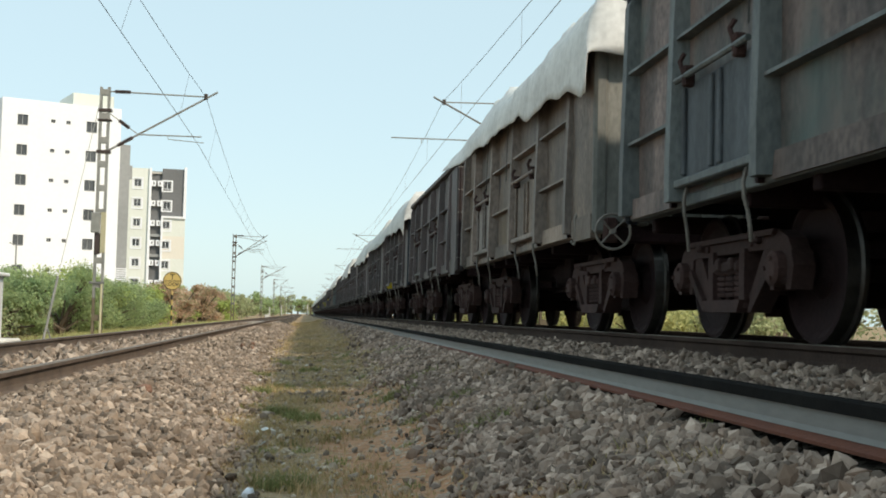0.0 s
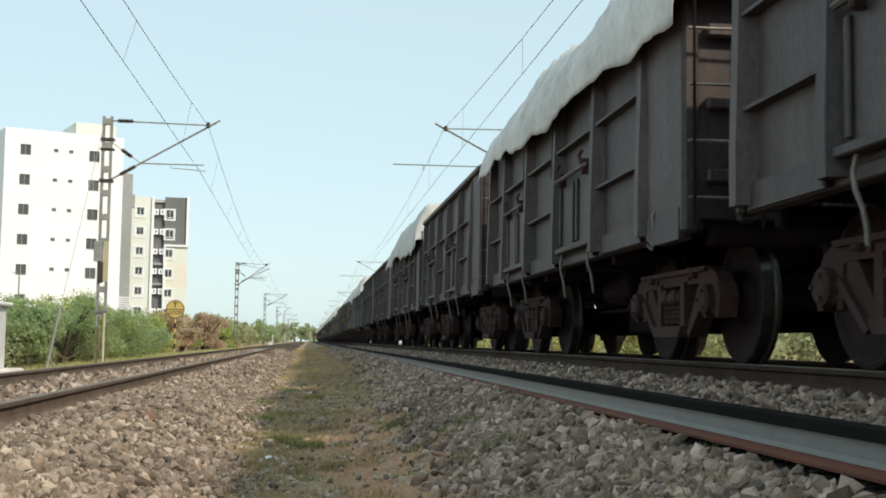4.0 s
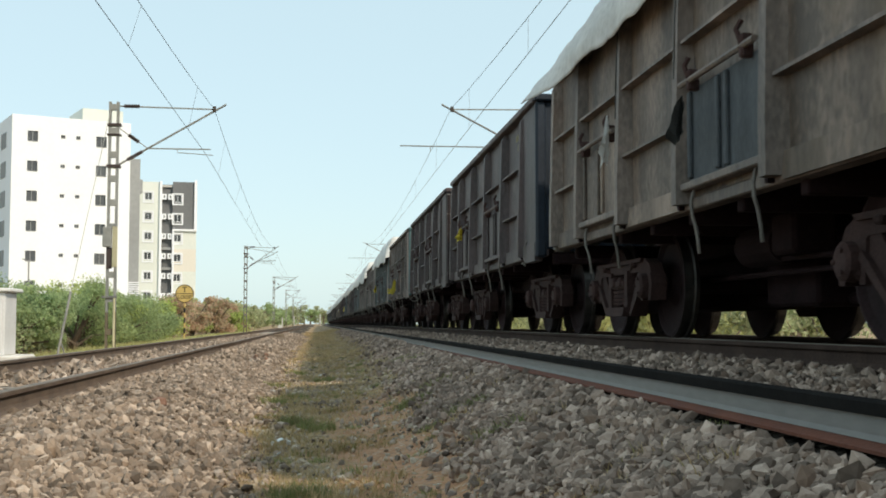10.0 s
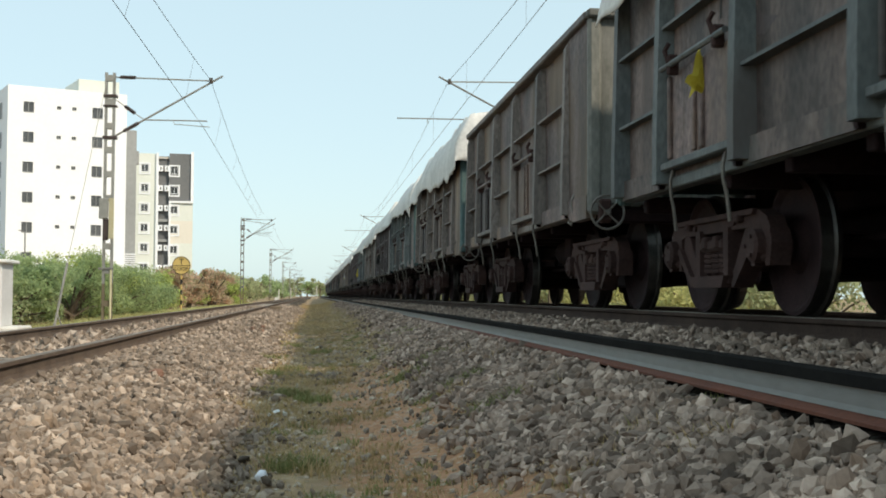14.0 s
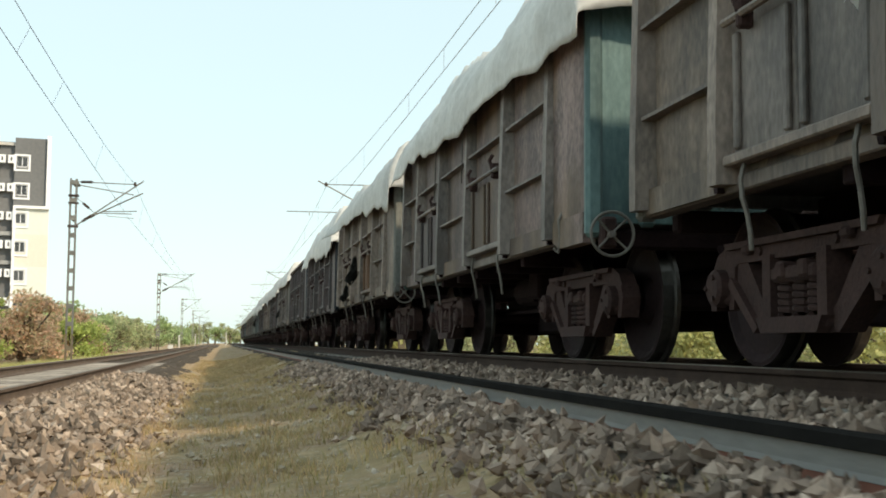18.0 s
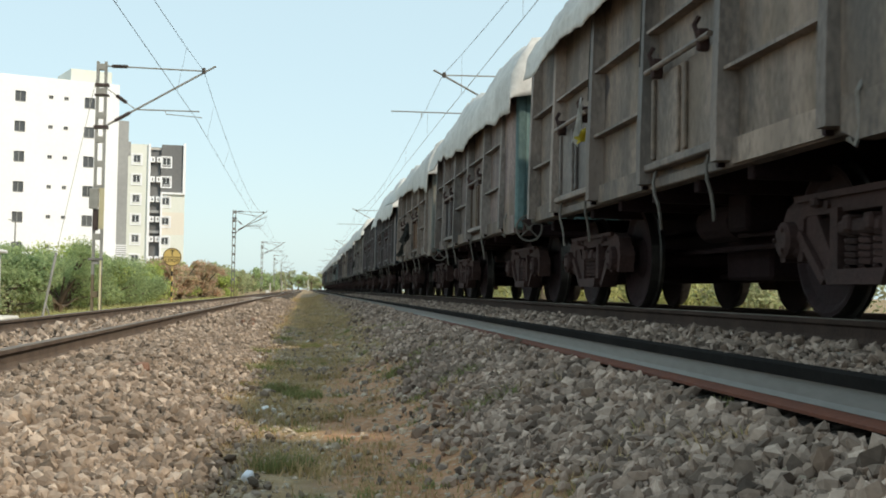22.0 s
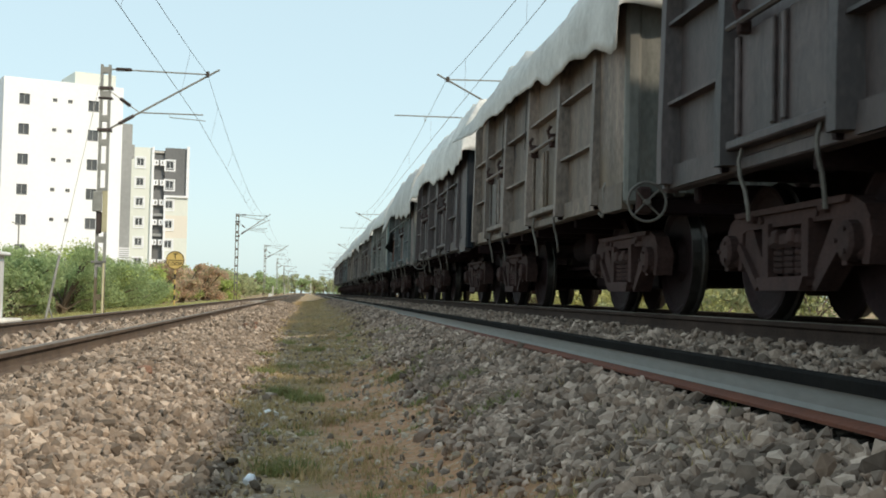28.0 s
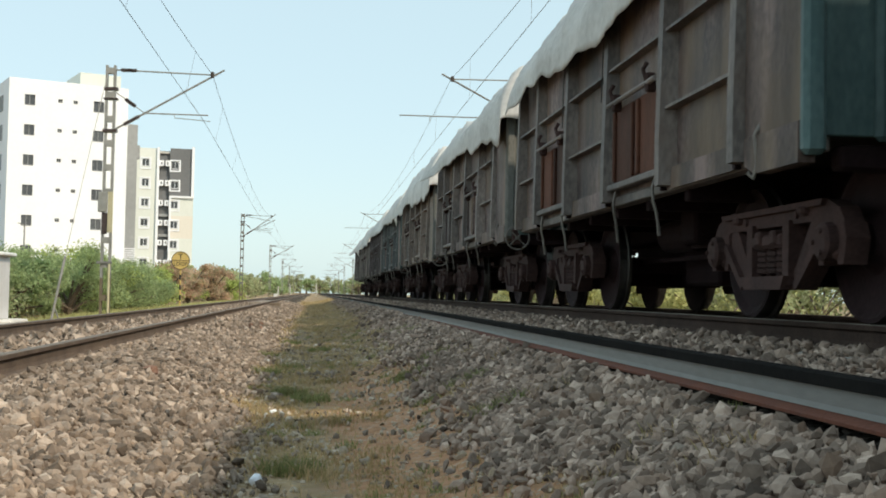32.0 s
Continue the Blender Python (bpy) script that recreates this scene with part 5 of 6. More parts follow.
    for z in (12.45, 9.4):
        part("ledge", box(B(), mid0 + 0.05, mid1 - 0.05, 0.1, 0.58, z - 0.2, z + 0.2), M_GREYWALL, h, "pale grey ledge in the dark strip")
    return h


white_block()
cream_block()


# ---------- lineside things ----------
def location_cabinet():
    c = new("signal_cabinet")
    tagged(c, "pale grey steel signal cabinet on a whitewashed concrete plinth", "cabinet")
    c.location = (-7.36, 27.5, -0.92)
    part("plinth", box(B(), -0.95, 1.0, -0.75, 0.75, -0.1, 0.40, 0.04), M_CONCRETE, c, "whitewashed concrete plinth")
    part("body", box(B(), -0.75, 0.62, -0.5, 0.5, 0.40, 1.78, 0.015), M_CABINET, c)
    part("roof", box(B(), -0.85, 0.74, -0.6, 0.6, 1.78, 1.86, 0.02), M_WHITE, c)
    part("door", box(B(), -0.70, -0.08, -0.53, -0.5, 0.48, 1.7, 0.008), M_CABINET, c)
    part("door", box(B(), -0.05, 0.57, -0.53, -0.5, 0.48, 1.7, 0.008), M_CABINET, c)
    part("handle", box(B(), -0.14, -0.10, -0.57, -0.53, 0.95, 1.15, 0.006), M_UNDER, c)
    part("nameplate", box(B(), 0.15, 0.40, -0.545, -0.53, 1.25, 1.45, 0.004), M_CREAM, c)
    return c


def warning_sign():
    s = new("railway_sign")
    tagged(s, "round yellow railway sign with black lettering on a striped post", "sign")
    s.location = (-7.76, 72, -0.70)
    for k in range(7):
        part("post_band", tube(B(), [(0, 0, 0.3 * k - (0.1 if k == 0 else 0)), (0, 0, 0.3 * k + 0.3)], 0.05, 10), M_INK if k % 2 else M_SIGN, s)
    part("disc", lathe(B(), [(-0.02, 0.50), (-0.03, 0.53), (0.0, 0.54), (0.0, 0.1)], "y", 36), M_SIGN, s, "yellow enamelled disc", at=(0, -0.06, 2.62))
    ring = [(0.51 * math.cos(a), -0.10, 2.62 + 0.51 * math.sin(a)) for a in (2 * math.pi * i / 40 for i in range(40))]
    part("rim", tube(B(), ring, 0.018, 5, close=True), M_INK, s)
    part("bar", box(B(), -0.49, 0.49, -0.105, -0.095, 2.60, 2.63), M_INK, s)
    for text, size, z in (("T", 0.46, 2.70), ("LOOP", 0.30, 2.32)):
        cu = bpy.data.curves.new("lettering", "FONT")
        cu.body, cu.size, cu.align_x, cu.extrude = text, size, "CENTER", 0.004
        tmp = bpy.data.objects.new("lettering", cu)
        me = bpy.data.meshes.new_from_object(tmp)
        bpy.data.objects.remove(tmp)
        me.materials.append(M_INK)
        ob = new("lettering", me)
        ob.parent = s
        ob.rotation_euler.x = math.pi / 2
        ob.location = (0, -0.10, z)
    return s


location_cabinet()
warning_sign()

guy = new("guy_post")
tagged(guy, "leaning pale steel guy post beside the mast", "post")
guy.location = (-6.92, 33.0, -0.9)
part("pole", tube(B(), [(0, 0, -0.1), (0.31, 0.3, 1.93)], 0.036, 7), M_MAST, guy)
part("guy_wire", tube(B(), [(0.31, 0.3, 1.93), (0.72, 3.6, 7.5)], 0.009, 5), M_MAST, guy, "thin pale stay wire")
part("brace", tube(B(), [(0.35, 0, -0.05), (0.1, 0.12, 0.6)], 0.02, 6), M_MAST, guy)
lamp = new("street_lamp")
tagged(lamp, "thin grey lamp post in front of the white block", "lamp post")
lamp.location = (-23.2, 100, -1.0)
part("pole", tube(B(), [(0, 0, 0), (0, 0, 6.2)], 0.06, 7), M_MAST, lamp)
part("arm", tube(B(), [(0, 0, 6.2), (-0.5, -0.2, 6.35)], 0.035, 6), M_MAST, lamp)
stub = tagged(mesh_object("timber_stub", box(B(), -0.22, 0.22, -0.12, 0.12, 0, 0.34, 0.02), M_WOOD), "short weathered timber stub beside the rail", "timber")
stub.location = (-1.62, 52, -0.62)
stub2 = tagged(mesh_object("relay_box", box(B(), -0.3, 0.3, -0.25, 0.25, 0, 0.8, 0.03), M_WHITE), "small white relay box on the verge", "box")
stub2.location = (-6.3, 205, -0.9)


for x, y, h in ((0.9, 400, 3.6), (-7.2, 380, 3.2), (-8.6, 300, 2.4)):
    post = new("marker_post")
    tagged(post, "pale concrete marker post far along the line", "post", "marker posts")
    post.location = (x, y, float(ground_z(np.array(x), np.array(y))))
    part("shaft", box(B(), -0.14, 0.14, -0.14, 0.14, -0.2, h, 0.02), M_CONCRETE, post)
    part("cap", box(B(), -0.18, 0.18, -0.18, 0.18, h, h + 0.12, 0.02), M_WHITE, post)


# ---------- loose stones ----------
def stones(name, n, xr, yr, mat, size, seed, label, lean=None, loose=0.0, patchy=False, heaped=0.0):
    rnd = np.random.RandomState(seed)
    # crushed stone: a lump with blunt corners
    lump = B()
    bmesh.ops.create_icosphere(lump, subdivisions=1, radius=1.0)
    lump.verts.ensure_lookup_table()
    ico = np.array([v.co[:] for v in lump.verts])
    tri = np.array([[v.index for v in f.verts] for f in lump.faces])
    lump.free()
    if yr[0] >= 20 or xr[0] < -3:
        # far or sunken stones need fewer faces
        ico = np.array([(1, 0, 0), (-1, 0, 0), (0, 1, 0), (0, -1, 0), (0.2, 0.1, 1), (0, 0, -1)], float) * 1.15
        tri = np.array([(0, 2, 4), (2, 1, 4), (1, 3, 4), (3, 0, 4), (2, 0, 5), (1, 2, 5), (3, 1, 5), (0, 3, 5)])
    k = len(ico)
    x = rnd.uniform(*xr, n)
    y = yr[0] + (yr[1] - yr[0]) * rnd.uniform(0, 1, n) ** (lean or 1.0)
    # the verge between the tracks keeps free of stones, but for stray ones
    wide = np.clip((y - 6) / 18, 0, 1)
    ragged = rnd.normal(0, 0.07, n) + 0.08 * np.sin(y * 1.7) + 0.06 * np.sin(y * 4.1 + 1)
    fade = rnd.exponential(0.07, n)
    keep = (x < -0.68 - 0.10 * wide + 0.22 * np.clip((9.5 - y) / 4, 0, 1) + ragged + fade) | (x > 1.05 + 0.28 * wide + ragged - 1.3 * fade) | (rnd.uniform(0, 1, n) < loose)
    if patchy:
        heap = np.sin(x * 4.3 + 2.0 * np.sin(y * 1.1)) * np.sin(y * 1.9 + x * 2.6) + 0.7 * np.abs(x - 0.25)
        keep &= rnd.uniform(0.0, 1.3, n) < np.clip(0.42 + 0.5 * heap, 0.12, 1.0)
    x, y = x[keep], y[keep]
    n = len(x)
    r = size * np.clip(rnd.lognormal(0, 0.36, n), 0.45, 1.95)
    jit = ico[None] * (1 + rnd.uniform(-0.34, 0.34, (n, k, 1))) * (rnd.uniform(0.48, 1.42, (n, 1, 3)) * r[:, None, None])
    a, b = rnd.uniform(0, 6.28, (2, n))
    ca, sa, cb, sb = np.cos(a), np.sin(a), np.cos(b), np.sin(b)
    o = np.zeros(n)
    rz = np.stack([np.stack([ca, -sa, o], -1), np.stack([sa, ca, o], -1), np.stack([o, o, o + 1], -1)], 1)
    rx = np.stack([np.stack([o + 1, o, o], -1), np.stack([o, cb, -sb], -1), np.stack([o, sb, cb], -1)], 1)
    m = rz @ rx
    v = np.einsum("nij,nkj->nki", m, jit)
    z = ground_z(x, y) + r * (rnd.uniform(-0.1, 1.1, n) if loose == 0 else rnd.uniform(-0.3, 0.3, n)) + 0.01 + heaped * rnd.uniform(0, 1, n) * (0.6 + 0.4 * np.sin(y * 2.3) * np.sin(y * 0.71))
    v += np.stack([x, y, z], -1)[:, None]
    f = (tri[None] + k * np.arange(n)[:, None, None]).reshape(-1, 3)
    ob = array_object(name, v.reshape(-1, 3), f, mat)
    return tagged(ob, label, "ballast", kind="stuff")


stones("ballast_stones", 54000, (-2.1, -0.2), (2.0, 22), M_STONE_W, 0.0190, 1, "angular warm brown ballast stones on the track shoulder", 1.3)
stones("ballast_stones", 27000, (-2.1, -0.2), (20, 78), M_STONE_W, 0.026, 2, "angular warm brown ballast stones on the track shoulder")
stones("ballast_stones", 8000, (-3.8, -2.3), (5, 70), M_STONE_W, 0.031, 3, "brown ballast stones between the rails")
stones("ballast_stones", 47000, (0.4, 1.65), (2.0, 22), M_STONE_G, 0.0190, 4, "angular grey ballast stones on the track shoulder", 1.3)
stones("ballast_stones", 28000, (0.7, 1.65), (20, 78), M_STONE_G, 0.0225, 5, "angular grey ballast stones on the track shoulder")
stones("ballast_stones", 2600, (1.60, 1.715), (5.5, 20), M_STONE_G, 0.0175, 17, "grey ballast stones heaped against the spare rail", 0.9, heaped=0.016)
stones("ballast_stones", 4200, (1.60, 1.72), (20, 78), M_STONE_G, 0.021, 18, "grey ballast stones heaped against the spare rail", heaped=0.04)
stones("ballast_stones", 14000, (1.90, 3.32), (4, 24), M_STONE_G, 0.0195, 6, "dusty grey ballast stones beside the running rail")
stones("ballast_stones", 20000, (1.90, 3.32), (24, 78), M_STONE_G, 0.0225, 16, "dusty grey ballast stones beside the running rail")
stones("stray_stones", 9000, (-0.95, 1.5), (2.5, 45), M_STRAY, 0.0085, 7, "scattered small pale stones on the trodden path", 1.25, 1.0, True)
stones("stray_stones", 7500, (-0.95, 1.5), (2.6, 45), M_STONE_W, 0.0165, 8, "half-buried brown stones in the trodden path", 1.35, 1.0, True)
stones("stray_stones", 11000, (-0.95, 1.5), (2.6, 45), M_STRAY, 0.0155, 9, "half-buried pale stones in the trodden path", 1.35, 1.0, True)
stones("stray_stones", 3000, (-0.95, 1.6), (40, 78), M_STRAY, 0.02, 10, "half-buried pale stones in the trodden path", 1.0, 1.0, True)


# ---------- grass and bushes ----------
def blades(name, centres, radius, height, per, mat, seed, label):
    rnd = np.random.RandomState(seed)
    c = np.repeat(np.array(centres, float), per, 0)
    n = len(c)
    rad = np.repeat(np.broadcast_to(radius, len(centres)), per)
    hei = np.repeat(np.broadcast_to(height, len(centres)), per)
    ang, rr = rnd.uniform(0, 6.28, n), rad * np.sqrt(rnd.uniform(0, 1, n))
    x, y = c[:, 0] + rr * np.cos(ang), c[:, 1] + rr * np.sin(ang)
    z = ground_z(x, y)
    h = hei * rnd.uniform(0.4, 1.15, n)
    d = rnd.uniform(0, 6.28, n)
    w = (0.0016 + 0.0016 * rnd.uniform(0, 1, n)) * (1 + 6 * hei)
    lean = h * rnd.uniform(0.3, 1.6, n)
    dx, dy = np.cos(d), np.sin(d)
    p0 = np.stack([x - dy * w, y + dx * w, z - 0.01], -1)
    p1 = np.stack([x + dy * w, y - dx * w, z - 0.01], -1)
    p2 = np.stack([x + dy * w * 0.7 + dx * lean * 0.4, y - dx * w * 0.7 + dy * lean * 0.4, z + h * 0.6], -1)
    p3 = np.stack([x - dy * w * 0.7 + dx * lean * 0.4, y + dx * w * 0.7 + dy * lean * 0.4, z + h * 0.6], -1)
    p4 = np.stack([x + dx * lean, y + dy * lean, z + h], -1)
    v = np.stack([p0, p1, p2, p3, p4], 1).reshape(-1, 3)
    k = 5 * np.arange(n)[:, None]
    f = np.concatenate([k + np.array([[0, 1, 2]]), k + np.array([[0, 2, 3]]), k + np.array([[3, 2, 4]])])
    return tagged(array_object(name, v, f, mat), label, "grass", kind="stuff")


rg = np.random.RandomState(9)


def verge_points(n, y0, y1, power=1.0):
    y = y0 + (y1 - y0) * rg.uniform(0, 1, n) ** power
    wide = np.clip((y - 6) / 18, 0, 1)
    x = rg.uniform(0, 1, n) * (1.80 + 0.50 * wide) - (0.80 + 0.08 * wide)
    bare = np.exp(-(((x - 0.62) / 0.38) ** 2 + ((y - 9.6) / 4.2) ** 2))
    keep = np.array([noise.noise((a * 1.9, b * 0.8, 0)) + 0.5 * noise.noise((a * 5, b * 2.2, 3)) + 0.12 - 0.02 * q - 0.5 * c > 0 for a, b, c, q in zip(x, y, bare, wide)])
    return np.stack([x, y], -1)[keep]


blades("dry_grass", verge_points(6500, 3, 30, 1.3), 0.10, 0.04, 12, M_GRASS, 21, "short dry and green grass along the path")
blades("dry_grass", verge_points(8000, 26, 110), 0.16, 0.07, 13, M_GRASS, 22, "short dry and green grass along the path")
blades("grass_tuft", [(0.0, 10.6), (-0.25, 14.6), (-0.5, 13.8), (1.38, 17.4), (1.30, 18.6), (1.22, 12.2), (-0.1, 6.6), (-0.6, 17), (0.1, 18.5), (-0.35, 21), (1.15, 9.2), (0.9, 11.4), (1.12, 7.4), (-0.2, 11.2)], 0.17, 0.085, 300, M_TUFT, 23, "low clumps of fresh green grass")
small = np.stack([rg.uniform(-0.85, 1.75, 170), 3.2 + 40 * rg.uniform(0, 1, 170) ** 1.25], -1)
blades("grass_tuft", small, 0.07, 0.05, 60, M_TUFT, 27, "small green grass tufts between the stones")
clumps = np.stack([np.where(rg.uniform(0, 1, 90) < 0.6, rg.uniform(0.2, 1.5, 90), rg.uniform(-0.7, 0.2, 90)), 4 + 40 * rg.uniform(0, 1, 90) ** 1.3], -1)
blades("dry_grass", clumps, 0.13, rg.uniform(0.05, 0.10, 90), 70, M_GRASS, 28, "loose clumps of taller dry grass")
thin = np.stack([rg.uniform(-0.75, 1.25, 2600), 3 + 32 * rg.uniform(0, 1, 2600) ** 1.3], -1)
thin = thin[((thin[:, 0] - 0.68) / 0.34) ** 2 + ((thin[:, 1] - 9.4) / 2.3) ** 2 > 1]
blades("dry_grass", thin, 0.14, 0.035, 7, M_GRASS, 26, "thin scattered dry grass on bare earth")
foot = np.stack([rg.uniform(-7.6, -5.5, 2200), 12 + 130 * rg.uniform(0, 1, 2200) ** 1.3], -1)
blades("verge_grass", foot, 0.25, 0.12, 16, M_GRASS, 29, "short dry grass at the foot of the bushes")
wild = np.stack([rg.uniform(-9, -7.0, 1700), rg.uniform(12, 150, 1700)], -1)
blades("verge_grass", wild, 0.3, 0.26, 16, M_SCRUB, 24, "rough drying grass along the far verge")
wild = np.stack([rg.uniform(7.2, 13, 2600), rg.uniform(4, 120, 2600)], -1)
blades("verge_grass", wild, 0.3, 0.35, 14, M_GRASS, 25, "tall dry grass beyond the goods train")


def leaf_cloud(lumps, n, size, seed):
    """Leaves scattered through ellipsoid lumps (centre, radii)."""
    rnd = np.random.RandomState(seed)
    pick = rnd.randint(0, len(lumps), n)
    cen = np.array([l[0] for l in lumps])[pick]
    rad = np.array([l[1] for l in lumps])[pick]
    d = rnd.normal(0, 1, (n, 3))
    d /= np.linalg.norm(d, axis=1)[:, None]
    p = cen + d * rad * rnd.uniform(0.30, 1.12, (n, 1))
    a = rnd.normal(0, 1, (n, 3))
    a /= np.linalg.norm(a, axis=1)[:, None]
    b = np.cross(a, rnd.normal(0, 1, (n, 3)))
    b /= np.linalg.norm(b, axis=1)[:, None] + 1e-9
    s = size * rnd.uniform(0.6, 1.4, (n, 1))
    v = np.stack([p - a * s, p - b * s * 0.45, p + a * s, p + b * s * 0.45], 1).reshape(-1, 3)
    return v, np.arange(4 * n).reshape(-1, 4)


def bush(x, y, w, h, mat, seed, label, leaf=0.15, n=3000, trunk=False):
    rnd = random.Random(seed)
    base = float(ground_z(np.array(x), np.array(y)))
    ob = new("tree" if trunk else "bush")
    ob.location = (x, y, base)
    lumps, stems = [], B()
    low = 0.2 if trunk else 0.18
    for i in range(14 if trunk else 19):
        cx, cy = rnd.uniform(-1, 1) * w * 0.42, rnd.uniform(-1, 1) * w * 0.42
        cz = h * rnd.uniform(low, 0.92) * (1 - 0.25 * (abs(cx) + abs(cy)) / w)
        r = w * rnd.uniform(0.09, 0.23)
        lumps.append(((cx, cy, cz), (r, r, min(r * 0.8, h - cz + 0.05) * rnd.uniform(0.7, 1.1))))
        fork = Vector((rnd.uniform(-0.05, 0.05) * w, rnd.uniform(-0.05, 0.05) * w, h * (0.28 if trunk else 0.08)))
        tube(stems, [(0, 0, -0.1) if not trunk else fork * 0.8, fork, fork.lerp(Vector((cx, cy, cz)), 0.6) + Vector((0, 0, 0.04 * h)), (cx, cy, cz)], 0.012 * h + 0.006, 5)
    if trunk:
        tube(stems, [(0, 0, -0.2), (0.02 * w, 0, h * 0.14), (0, 0.02 * w, h * 0.3)], 0.035 * h, 7)
    part("trunk" if trunk else "stem", stems, M_BARK, ob)
    v, f = leaf_cloud(lumps, n, leaf, seed)
    leaves = array_object("crown" if trunk else "leaves", v, f, mat)
    leaves.parent = ob
    return tagged(ob, label, "tree" if trunk else "bush", "trees along the horizon" if trunk else "bushes behind the line")


rb = random.Random(4)
for i in range(20):
    y = 33 + i * 2.5 + rb.uniform(-1, 1)
    x = -9.3 - rb.uniform(0, 2.4)
    bush(x, y, rb.uniform(3.0, 4.6), rb.uniform(1.95, 2.7) + (0.65 if 5 < i < 14 else 0.0), (M_LEAFOLD if i % 3 == 1 else M_LEAF) if i < 7 else (M_LEAF if i % 3 else M_LEAFY), 100 + i, "dense green roadside bush with feathery twigs", 0.055, 10500)
for i in range(14):
    bush(-12.5 - rb.uniform(0, 2), 36 + i * 3.8 + rb.uniform(-1, 1), rb.uniform(4.0, 5.0), rb.uniform(2.0, 2.9), M_SCRUB if i % 3 == 0 else M_LEAF, 150 + i, "dense green roadside bush with feathery twigs", 0.10, 4500)
for i in range(13):
    y = 88 + i * 4.5 + rb.uniform(-1, 1)
    bush(-9.6 - rb.uniform(0, 2.5), y, rb.uniform(3.0, 4.2), rb.uniform(2.7, 3.8), M_LEAFRED if i % 5 else M_LEAFY, 200 + i, "half-dry bush with rust-brown leaves", 0.11, 4500)
for i in range(10):
    y = 146 + i * 8 + rb.uniform(-2, 2)
    bush(-10.5 - rb.uniform(0, 4), y, rb.uniform(4.5, 6.5), rb.uniform(3.2, 5.0), M_LEAFOLD if i % 2 else M_LEAF, 300 + i, "broad olive-green thorn bush beside the line", 0.17, 2200)
for i in range(16):
    y = 210 + i * 18 + rb.uniform(-6, 6)
    bush(-12 - rb.uniform(0, 16), y, rb.uniform(7, 11), rb.uniform(4.5, 7.0), M_LEAFOLD if i % 2 else M_LEAF, 400 + i, "far dull green tree at the end of the straight", 0.30, 1500, True)
for i in range(22):
    bush(-34 + i * 3.4 + rb.uniform(-1, 1), 560 + rb.uniform(-30, 60), rb.uniform(9, 14), rb.uniform(7, 11), M_LEAFOLD if i % 3 else M_LEAF, 500 + i, "far dull green tree at the end of the straight", 0.45, 1200, True)
for i in range(34):
    bush(12.5 + rb.uniform(0, 7), 9 + i * 4.2 + rb.uniform(-1.5, 1.5), rb.uniform(3.6, 5.4), rb.uniform(1.7, 2.6), M_SCRUB if i % 3 else M_LEAFOLD, 600 + i, "low yellow-green scrub beyond the goods train", 0.10, 3600)
for i in range(10):
    bush(-30 + rb.uniform(-6, 6) - i * 2, 85 + i * 6, rb.uniform(5, 7), rb.uniform(2.5, 3.6), M_LEAFOLD, 700 + i, "broad olive-green thorn bush beside the line", 0.2, 1500)

# ---------- litter ----------
bm = lathe(B(), [(-0.085, 0.02), (-0.08, 0.036), (0.03, 0.037), (0.06, 0.02), (0.085, 0.014)], "x", 12)
bmesh.ops.scale(bm, vec=(0.36, 0.72, 0.72), verts=bm.verts)
bottle = tagged(mesh_object("plastic_bottle", bm, M_BOTTLE, smooth=True), "crushed white plastic bottle lying on the path", "bottle")
bottle.matrix_world = pose(-0.25, 6.1, -0.715, 10, -30, 58)
for i, (x, y) in enumerate([(-0.60, 16.0), (-0.28, 9.4), (-0.21, 9.2), (-0.55, 15.6), (-0.33, 9.1), (-0.27, 8.5), (0.05, 20.0)]):
    bm = B()
    box(bm, -0.022, 0.022, -0.018, 0.018, -0.004, 0.004, 0.002)
    for v in bm.verts:
        v.co.z += 0.02 * math.sin(v.co.x * 60 + i)
    p = tagged(mesh_object("paper_scrap", bm, M_WHITE), "small crumpled white paper scrap on the path", "litter", "paper scraps")
    p.matrix_world = pose(x, y, float(ground_z(np.array(x), np.array(y))) + 0.03, 20, 10 * i, 40 * i)

for i, (x, y) in enumerate([(-1.30, 10.3), (-1.05, 25.0), (-1.22, 24.4), (-1.12, 27.0)]):
    bm = bmesh.ops.create_icosphere
    chip = B()
    bm(chip, subdivisions=2, radius=0.06)
    for v in chip.verts:
        v.co = Vector((v.co.x * 1.2, v.co.y * 0.9, v.co.z * 0.7)) * (1 + 0.35 * noise.noise(v.co * 25 + Vector((i, 0, 0))))
    p = tagged(mesh_object("brick_fragment", chip, M_BRICK), "broken orange-red brick fragment lying on the ballast", "brick fragment", "brick fragments")
    p.matrix_world = pose(x, y, float(ground_z(np.array(x), np.array(y))) + 0.05, 20, 30 * i, 50 * i)

# ---------- sleepers ----------
bm = box(B(), -1.37, 1.37, -0.11, 0.11, -0.16, 0.0, 0.02)
first = part("sleeper", bm, M_SLEEPER, track_left)
for holder, cx, top in ((track_left, LEFT, LEFT_TOP), (track_right, RIGHT, RIGHT_TOP)):
    for i in range(150):
        ob = first if holder is track_left and i == 0 else new("sleeper", first.data)
        ob.parent = holder
        ob.location = (cx, 3.0 + 0.6 * i, top - 0.172)


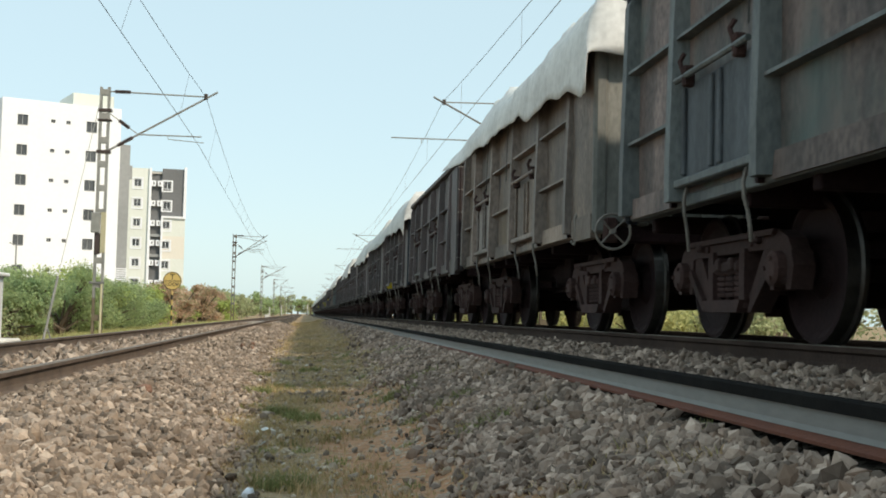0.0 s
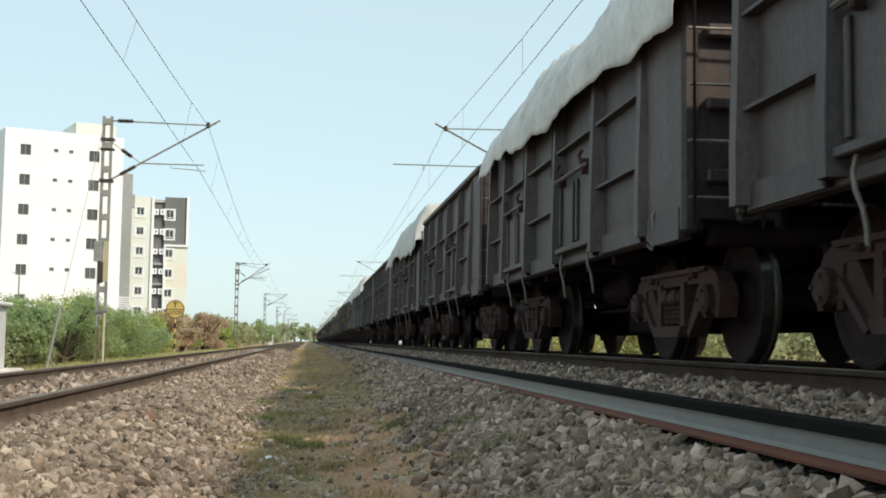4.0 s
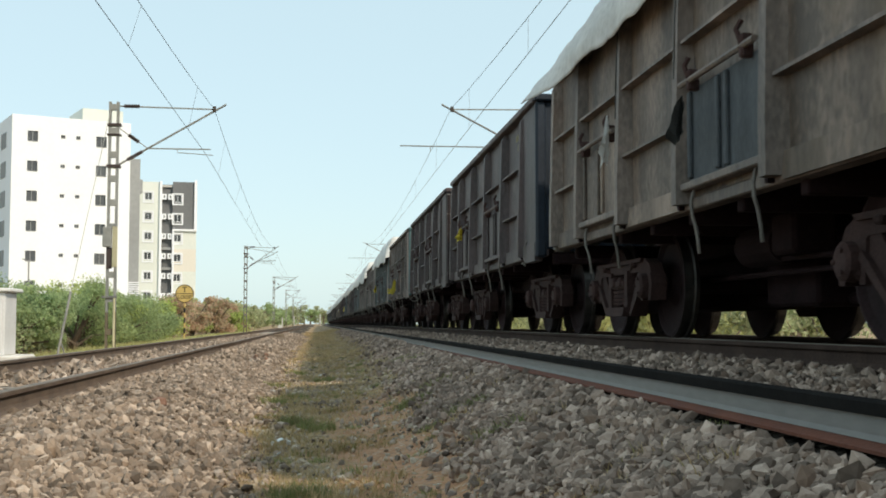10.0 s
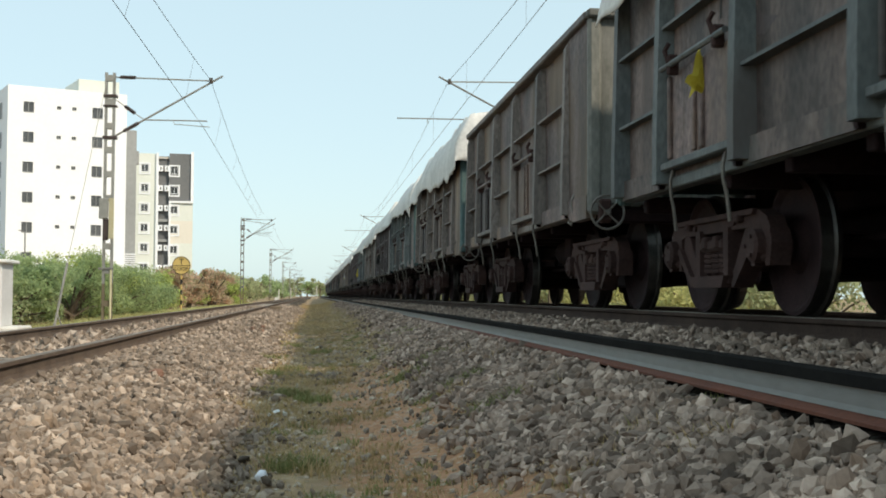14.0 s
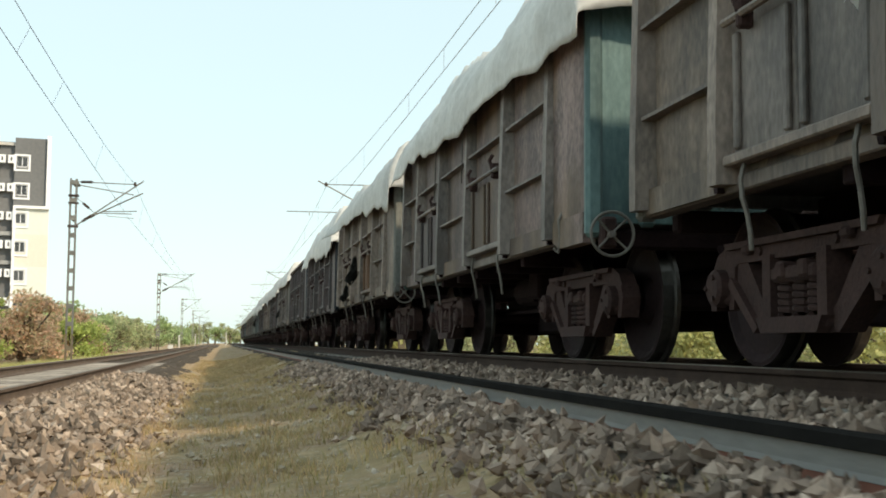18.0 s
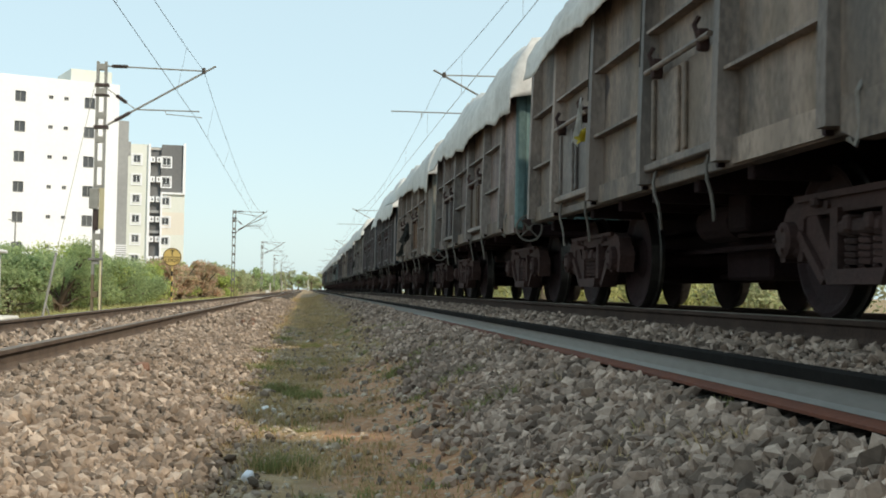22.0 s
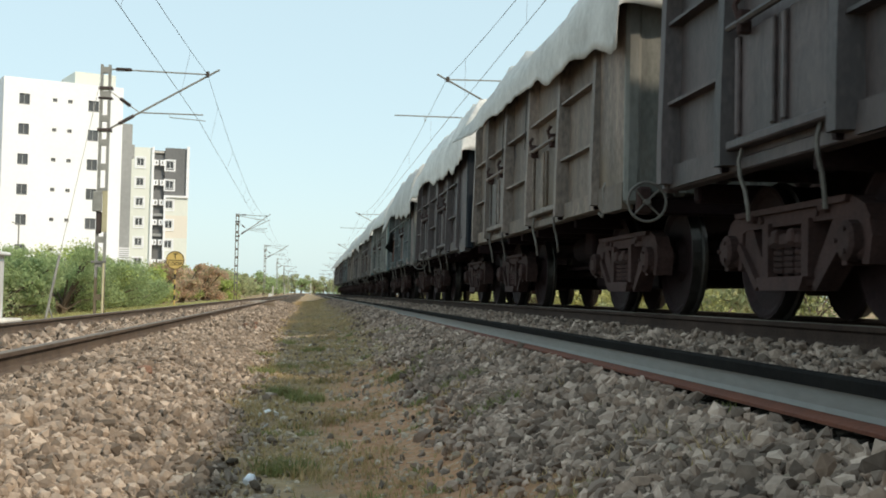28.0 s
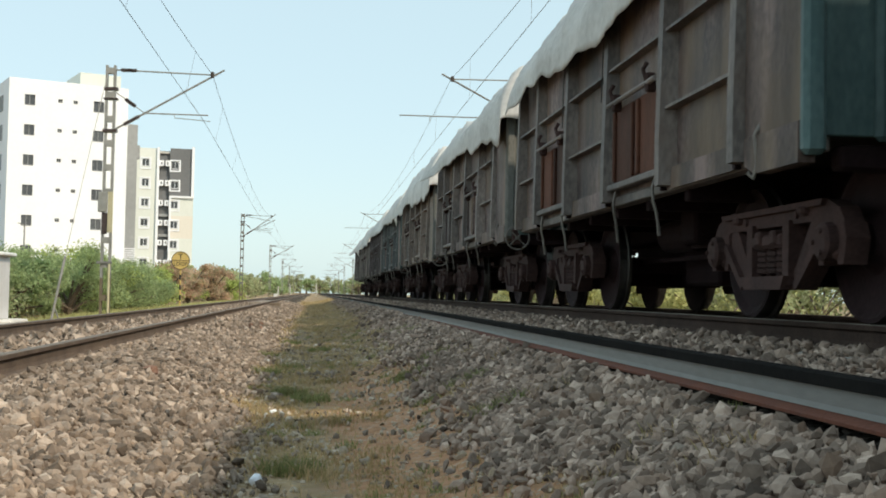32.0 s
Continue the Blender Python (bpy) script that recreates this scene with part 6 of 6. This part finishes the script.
# ---------- loose stones lying on top of the two shoulders ----------
def stone_meshes(mat, seed):
    rnd = random.Random(seed)
    out = []
    for i in range(14):
        bm = B()
        bmesh.ops.create_icosphere(bm, subdivisions=1, radius=1.0)
        sx, sy, sz = rnd.uniform(0.8, 1.35), rnd.uniform(0.75, 1.2), rnd.uniform(0.55, 0.9)
        for v in bm.verts:
            v.co = Vector((v.co.x * sx, v.co.y * sy, v.co.z * sz)) * rnd.uniform(0.78, 1.2)
        me = bpy.data.meshes.new("ballast_stone")
        bm.to_mesh(me)
        bm.free()
        me.materials.append(mat)
        out.append(me)
    return out


rl = random.Random(12)
for bed, mat, x0, x1 in ((bed_left, M_LOOSE_W, -1.95, -0.75), (bed_right, M_LOOSE_G, 1.05, 1.66)):
    shapes = stone_meshes(mat, 31)
    for i in range(300):
        x, y, r = rl.uniform(x0, x1), 3.2 + 6.0 * rl.random() ** 1.3, rl.uniform(0.013, 0.021)
        ob = new("ballast_stone", shapes[i % 14])
        ob.parent = bed
        ob.location = (x, y, float(ground_z(np.array(x), np.array(y))) + 0.022 + 0.3 * r)
        ob.rotation_euler = (rl.uniform(-0.5, 0.5), rl.uniform(-0.5, 0.5), rl.uniform(0, 6.28))
        ob.scale = (r, r, r)


# ---------- motion of the train ----------
def turning(w):
    """Key two wheelsets of one wagon and let all the others roll on the same keys."""
    pairs = {}
    for b in [c for c in w.children if c.name.startswith("bogie")]:
        for o in [c for c in b.children if c.name.startswith("wheelset")]:
            pairs.setdefault(round(o.location.y), o)
    for o in pairs.values():
        at = o.location.copy()
        walk(o, [(i / 30, Matrix.Translation(at) @ Matrix.Rotation((train_s(i / 30) - train_s(0)) / 0.5, 4, "X")) for i in range(961)])
    return pairs


def motions():
    pairs = turning(WAGONS[0])
    for w in WAGONS:
        for b in [c for c in w.children if c.name.startswith("bogie")]:
            for o in [c for c in b.children if c.name.startswith("wheelset")]:
                src = pairs[round(o.location.y)]
                if o is not src:
                    o.rotation_mode = "QUATERNION"
                    ad = o.animation_data_create()
                    ad.action = src.animation_data.action
                    ad.action_slot = src.animation_data.action_slot
    for k, w in enumerate(WAGONS):
        walk(w, [(t, pose(RIGHT, PITCH * (k - 0.5) - 172.383 - train_s(t), RIGHT_TOP)) for t in [i / 4 for i in range(129)]])


motions()
